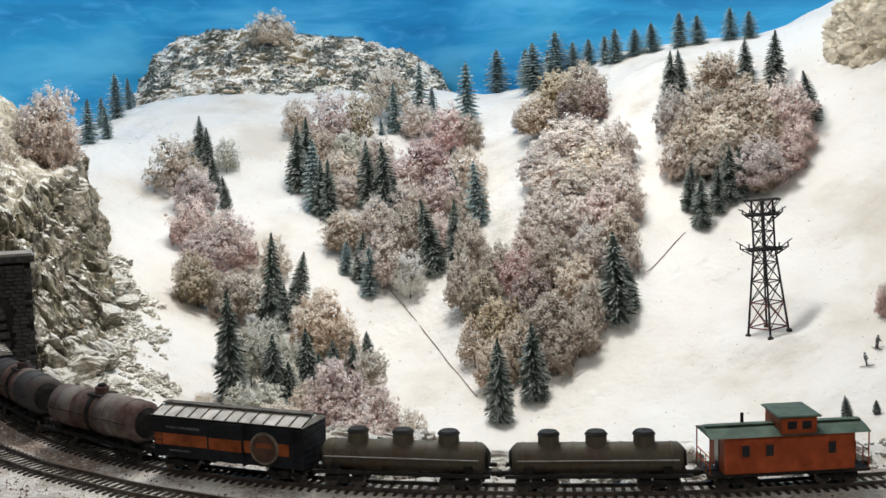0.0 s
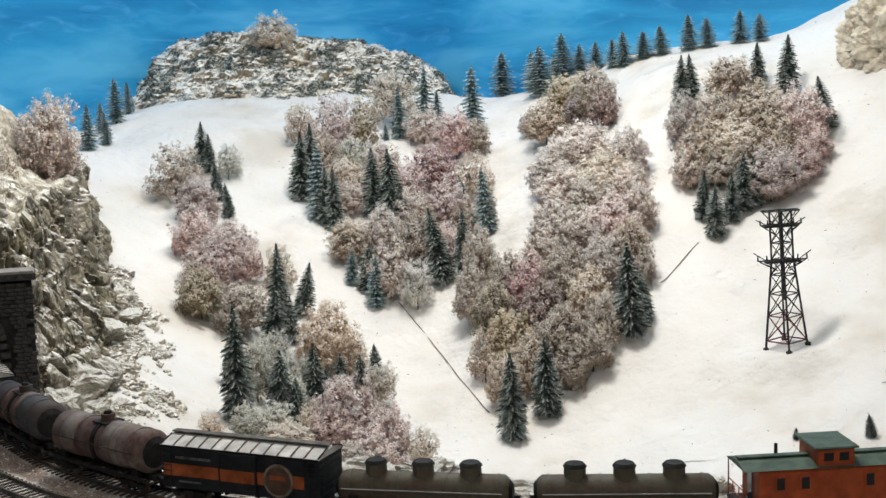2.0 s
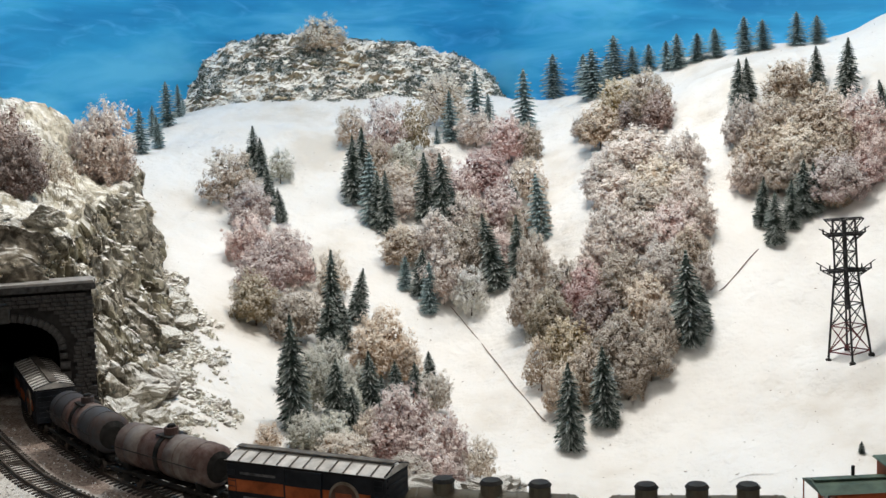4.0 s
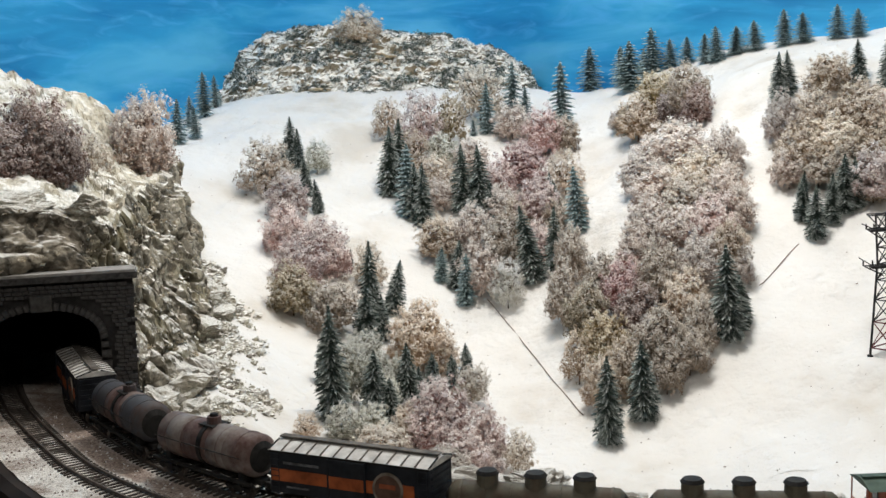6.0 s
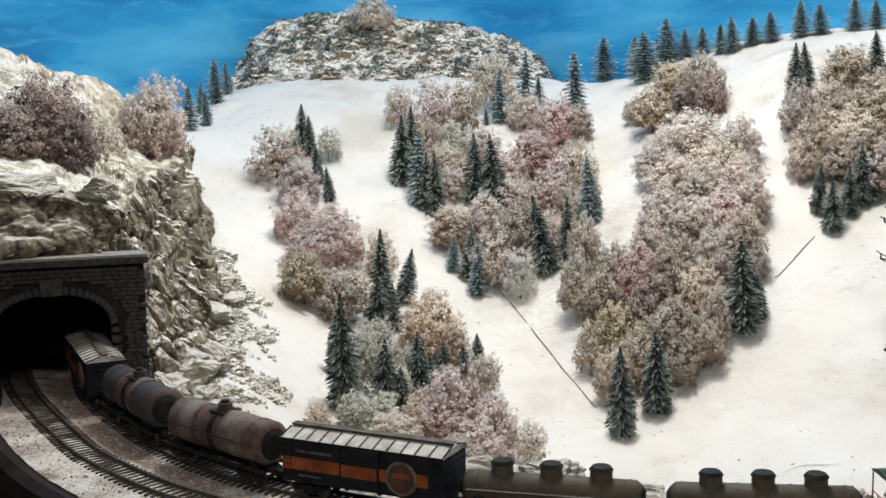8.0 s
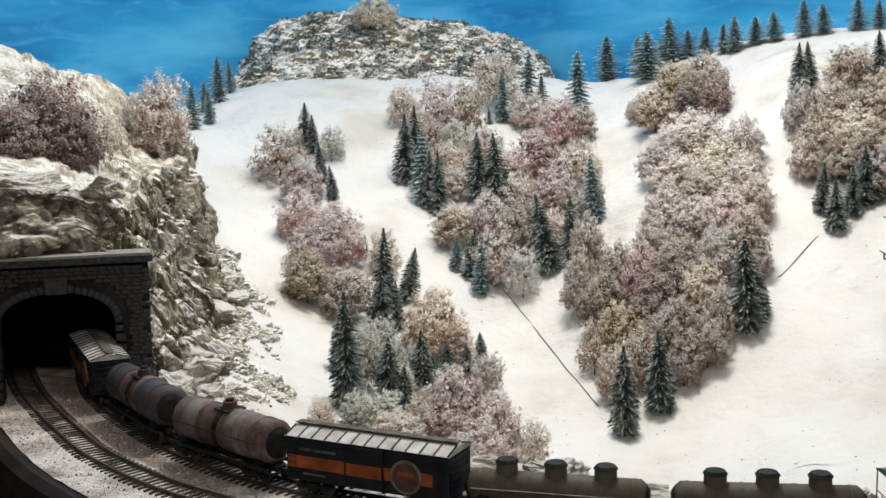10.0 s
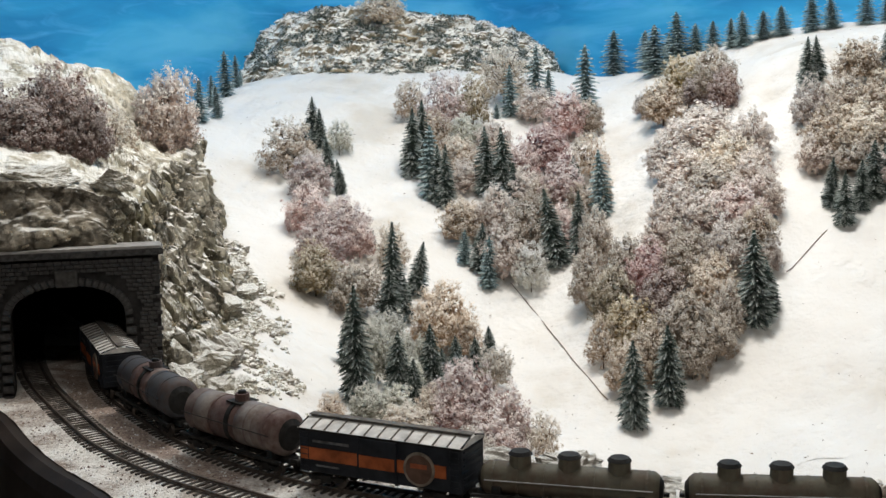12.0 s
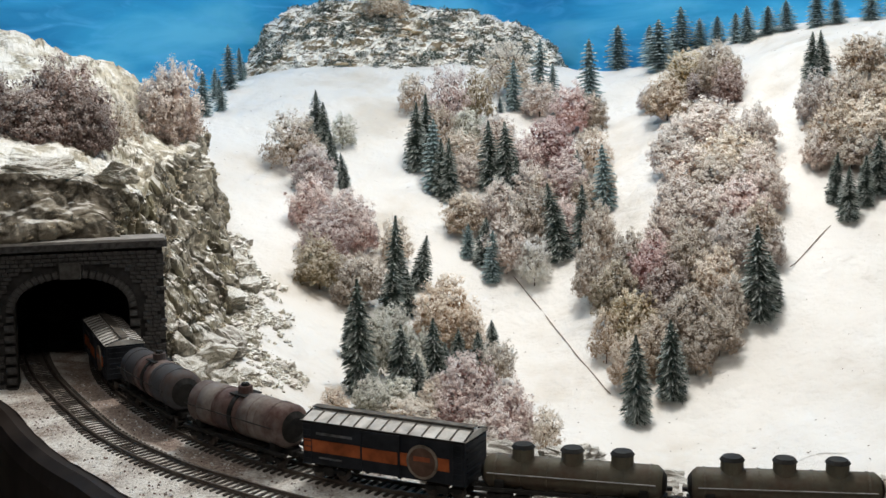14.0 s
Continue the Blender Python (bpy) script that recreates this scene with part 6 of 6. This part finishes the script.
def scrub(source, count, seed, material, size, low, name, label, steep=(-1, 1), patchy=-2.0):
    """Tufts of flakes on a built surface."""
    rng = np.random.RandomState(seed)
    me = bpy.data.objects[source].data
    polys = [p for p in me.polygons if p.center.z > low and steep[0] < p.normal.z < steep[1] and p.normal.y < 0.35 and noise.fractal(p.center / 0.045, 0.7, 2.2, 4) > patchy]
    verts, faces = [], []
    weight = np.array([p.area for p in polys])
    picks = rng.choice(len(polys), count, p=weight / weight.sum())
    for k in range(count):
        p = polys[picks[k]]
        c, s = np.array(p.center), size * rng.uniform(0.5, 1.5)
        for j in range(20):
            w = rng.normal(size=3)
            w /= np.linalg.norm(w)
            w[2] = abs(w[2]) * 0.8
            o = c + w * s * rng.uniform(0.3, 1.0)
            u, v = rng.normal(size=3), rng.normal(size=3)
            g = s * rng.uniform(0.16, 0.34)
            u, v = u / np.linalg.norm(u) * g, v / np.linalg.norm(v) * g
            n0 = len(verts)
            verts += [o + u, o + v * 0.8, o - u, o - v * 0.7]
            faces.append((n0, n0 + 1, n0 + 2, n0 + 3))
    ob = new(name, mesh_from(name, verts, faces, material))
    ob.data.attributes.new("tip", "FLOAT", "POINT").data.foreach_set("value", [0.85] * len(verts))
    tagged(ob, label, "scrub", kind="stuff")


def hill_stones():
    """Small snow-capped stones over the ledges."""
    rng = random.Random(77)
    me = bpy.data.objects["rock_hill"].data
    polys = [p for p in me.polygons if p.normal.y < 0.3 and p.center.z > 1.42]
    weight = [p.area for p in polys]
    verts, faces = [], []
    for k in range(650):
        src, p = ROCKS[rng.randrange(7)], rng.choices(polys, weight)[0]
        q = rng.uniform(0.0025, 0.0075)
        m = Matrix.LocRotScale(p.center + Vector((0, 0, -0.001)), Euler((rng.uniform(-0.3, 0.3), rng.uniform(-0.2, 0.2), rng.uniform(-0.5, 0.5))), (q * 1.5, q, q * rng.uniform(0.5, 0.95)))
        n0 = len(verts)
        verts += [m @ v.co for v in src.vertices]
        faces += [[i + n0 for i in f.vertices] for f in src.polygons]
    ob = new("hill_stones", mesh_from("hill_stones", verts, faces, SNOWSTONE))
    tagged(ob, "small snow-capped stones over the rocky hilltop", "stones", kind="stuff")


hill_stones()
DARKSCRUB = leaf_material("frosted_dark_scrub", (0.016, 0.032, 0.022), (0.05, 0.075, 0.052), (0.36, 0.40, 0.37), 0.70)
scrub("rock_hill", 2200, 31, DARKSCRUB, 0.0068, 1.40, "dark_scrub", "dark green frosted scrub over the rocky hilltop", (-1, 1), 0.14)
scrub("rock_hill", 500, 36, DARKSCRUB, 0.0050, 1.40, "low_scrub", "dark green frosted tufts scattered over the rocky hilltop", (-1, 1))
scrub("rock_hill", 1500, 32, TINTS["white"], 0.0055, 1.40, "frosted_scrub", "white frosted scrub over the rocky hilltop", (0.2, 1))
scrub("cliff", 600, 33, TINTS["ochre"], 0.0042, 1.18, "cliff_moss", "ochre moss tufts in the cliff's cracks", (-1, 0.45))


def hill_at(x, y):
    """The rocky hilltop's face at a place of the plan: the vertex nearest to it."""
    return min((v.co for v in bpy.data.objects["rock_hill"].data.vertices if abs(v.co.x - x) < 0.012), key=lambda c: (c.x - x) ** 2 + (c.y - y) ** 2)


def hill_bush(x, y, size, seed):
    """A low evergreen bush of frosted flakes."""
    rng = np.random.RandomState(seed)
    p = np.array(hill_at(x, y))
    verts, faces = [], []
    for k in range(300):
        w = rng.normal(size=3)
        w /= np.linalg.norm(w)
        w[2] = abs(w[2])
        o = p + w * size * rng.uniform(0.35, 1.0) * np.array([1.25, 0.9, 0.85]) * (1 + 0.3 * noise.noise(Vector(w) * 3 + Vector((seed, 0, 0)))) - np.array([0, 0, 0.15 * size])
        u, v = rng.normal(size=3), rng.normal(size=3)
        g = size * rng.uniform(0.08, 0.18)
        u, v = u / np.linalg.norm(u) * g, v / np.linalg.norm(v) * g
        faces.append((len(verts), len(verts) + 1, len(verts) + 2))
        verts += [o + u, o + v, o - u * 0.8 - v * 0.6]
    ob = new("bush", mesh_from("bush", verts, faces, DARKSCRUB))
    ob.data.attributes.new("tip", "FLOAT", "POINT").data.foreach_set("value", [0.8] * len(verts))
    tagged(ob, "low dark green frosted bush on the rocky hilltop", "bush", "bushes on the hilltop")


for k, (x, y, size) in enumerate(((-0.460, 2.40, 0.011), (-0.425, 2.41, 0.012), (-0.142, 2.40, 0.017), (-0.120, 2.37, 0.018), (-0.165, 2.37, 0.013), (-0.222, 2.365, 0.020), (-0.205, 2.345, 0.017), (-0.075, 2.37, 0.016), (-0.045, 2.37, 0.014), (-0.02, 2.38, 0.015), (-0.315, 2.335, 0.014), (-0.285, 2.33, 0.013), (-0.40, 2.345, 0.012), (-0.345, 2.36, 0.013), (-0.19, 2.39, 0.012))):
    hill_bush(x, y, size, 200 + k)


def tan_ledges():
    """Bare tan slabs that break out of the snow on the hilltop."""
    rng = random.Random(15)
    verts, faces = [], []
    for x, y, count in ((-0.385, 2.350, 9), (-0.520, 2.350, 6), (-0.265, 2.395, 8), (-0.130, 2.350, 9), (-0.440, 2.330, 6), (-0.09, 2.37, 6)):
        for k in range(count):
            src = ROCKS[rng.randrange(7)]
            p, q = hill_at(x + rng.gauss(0, 0.016), y + rng.gauss(0, 0.010)), rng.uniform(0.003, 0.0075)
            m = Matrix.LocRotScale(p + Vector((0, -0.003, 0)), Euler((0, rng.uniform(-0.1, 0.1), rng.uniform(-0.3, 0.3))), (q * 2.0, q, q * 0.55))
            n0 = len(verts)
            verts += [m @ v.co for v in src.vertices]
            faces += [[i + n0 for i in f.vertices] for f in src.polygons]
    rock = rock_material("bare_tan_ledge", (0.11, 0.085, 0.05), (0.36, 0.28, 0.17), (0.55, 0.45, 0.31), snow=(0.75, 1.0))
    ob = new("tan_ledges", mesh_from("tan_ledges", verts, faces, rock))
    tagged(ob, "bare tan rock ledges showing through the hilltop snow", "ledges", kind="stuff")


tan_ledges()


def tufts_on_snow(count, seed, material, size, spot, name, label):
    """Small tufts at places given by spot(rng)."""
    rng = np.random.RandomState(seed)
    verts, faces = [], []
    for k in range(count):
        x, y = spot(rng)
        c, s = np.array([x, y, surface(x, y)]), size * rng.uniform(0.5, 1.5)
        for j in range(18):
            w = rng.normal(size=3)
            w /= np.linalg.norm(w)
            w[2] = abs(w[2]) * 0.9
            o, g = c + w * s * rng.uniform(0.2, 1.0), s * rng.uniform(0.16, 0.36)
            u, v = rng.normal(size=3), rng.normal(size=3)
            u, v = u / np.linalg.norm(u) * g, v / np.linalg.norm(v) * g
            n0 = len(verts)
            verts += [o + u, o + v, o - u * 0.7 - v * 0.6]
            faces.append((n0, n0 + 1, n0 + 2))
    ob = new(name, mesh_from(name, verts, faces, material))
    ob.data.attributes.new("tip", "FLOAT", "POINT").data.foreach_set("value", [0.85] * len(verts))
    tagged(ob, label, "scrub", kind="stuff")


SCREETUFT = leaf_material("frosted_scree_tufts", (0.13, 0.12, 0.075), (0.37, 0.34, 0.25), (0.78, 0.75, 0.67), 0.42)
tufts_on_snow(900, 51, SCREETUFT, 0.0050, on_scree, "scree_scrub", "grey-green frosted tufts among the rubble")
def mossy_ledge(rng):
    y = rng.uniform(1.30, 1.50)
    return -0.402 + 0.06 * (1.40 - y) + 0.010 * rng.normal(), y


tufts_on_snow(90, 53, TINTS["ochre"], 0.0060, mossy_ledge, "mossy_tufts", "olive-brown mossy tufts at the foot of the cliff")
tufts_on_snow(160, 52, TINTS["white"], 0.0055, on_scree, "scree_frost", "white frosted tufts among the rubble")


def debris():
    """Dark specks fallen on the snow."""
    rng = np.random.RandomState(61)
    verts, faces = [], []
    for k in range(650):
        x, y = rng.uniform(-0.5, 0.75), 1.15 + 1.0 * rng.rand() ** 1.3
        z, r, a = surface(x, y), 0.0006 + 0.0013 * rng.rand() ** 3, rng.rand() * 6.28
        n0 = len(verts)
        verts += [(x + r * 1.6 * math.cos(a), y + r * 1.6 * math.sin(a), z + 0.0004), (x - r * math.sin(a), y + r * math.cos(a), z + 0.0004), (x - r * math.cos(a), y - r * math.sin(a), z + 0.0004), (x, y, z + 0.0012)]
        faces += [(n0, n0 + 1, n0 + 3), (n0 + 1, n0 + 2, n0 + 3), (n0 + 2, n0, n0 + 3)]
    ob = new("debris", mesh_from("debris", verts, faces, STICK))
    tagged(ob, "dark specks of debris on the snow", "debris", kind="stuff")


debris()


def crust(points, r):
    """A low raised seam in the plaster snow."""
    line = spline(points, 8)
    bm, rings = bmesh.new(), []
    for k, (x, y) in enumerate(line):
        q = r * math.sin(math.pi * (k + 0.5) / len(line)) ** 0.6
        z = surface(x, y)
        rings.append([bm.verts.new((x, y + q * 1.6 * math.cos(t), z + q * math.sin(t))) for t in (-0.4, 0.6, 1.6, 2.6, 3.5)])
    for p, q in zip(rings, rings[1:]):
        for k in range(4):
            bm.faces.new((p[k], p[k + 1], q[k + 1], q[k]))
    ob = part("snow_seam", bm, SNOW, None, "", True)
    tagged(ob, "low raised seam in the plaster snow", "snow seam", kind="structure")


crust([(0.285, 1.500), (0.297, 1.514), (0.309, 1.511), (0.322, 1.520), (0.336, 1.517)], 0.0004)
crust([(0.20, 1.25), (0.225, 1.258), (0.25, 1.25)], 0.0004)
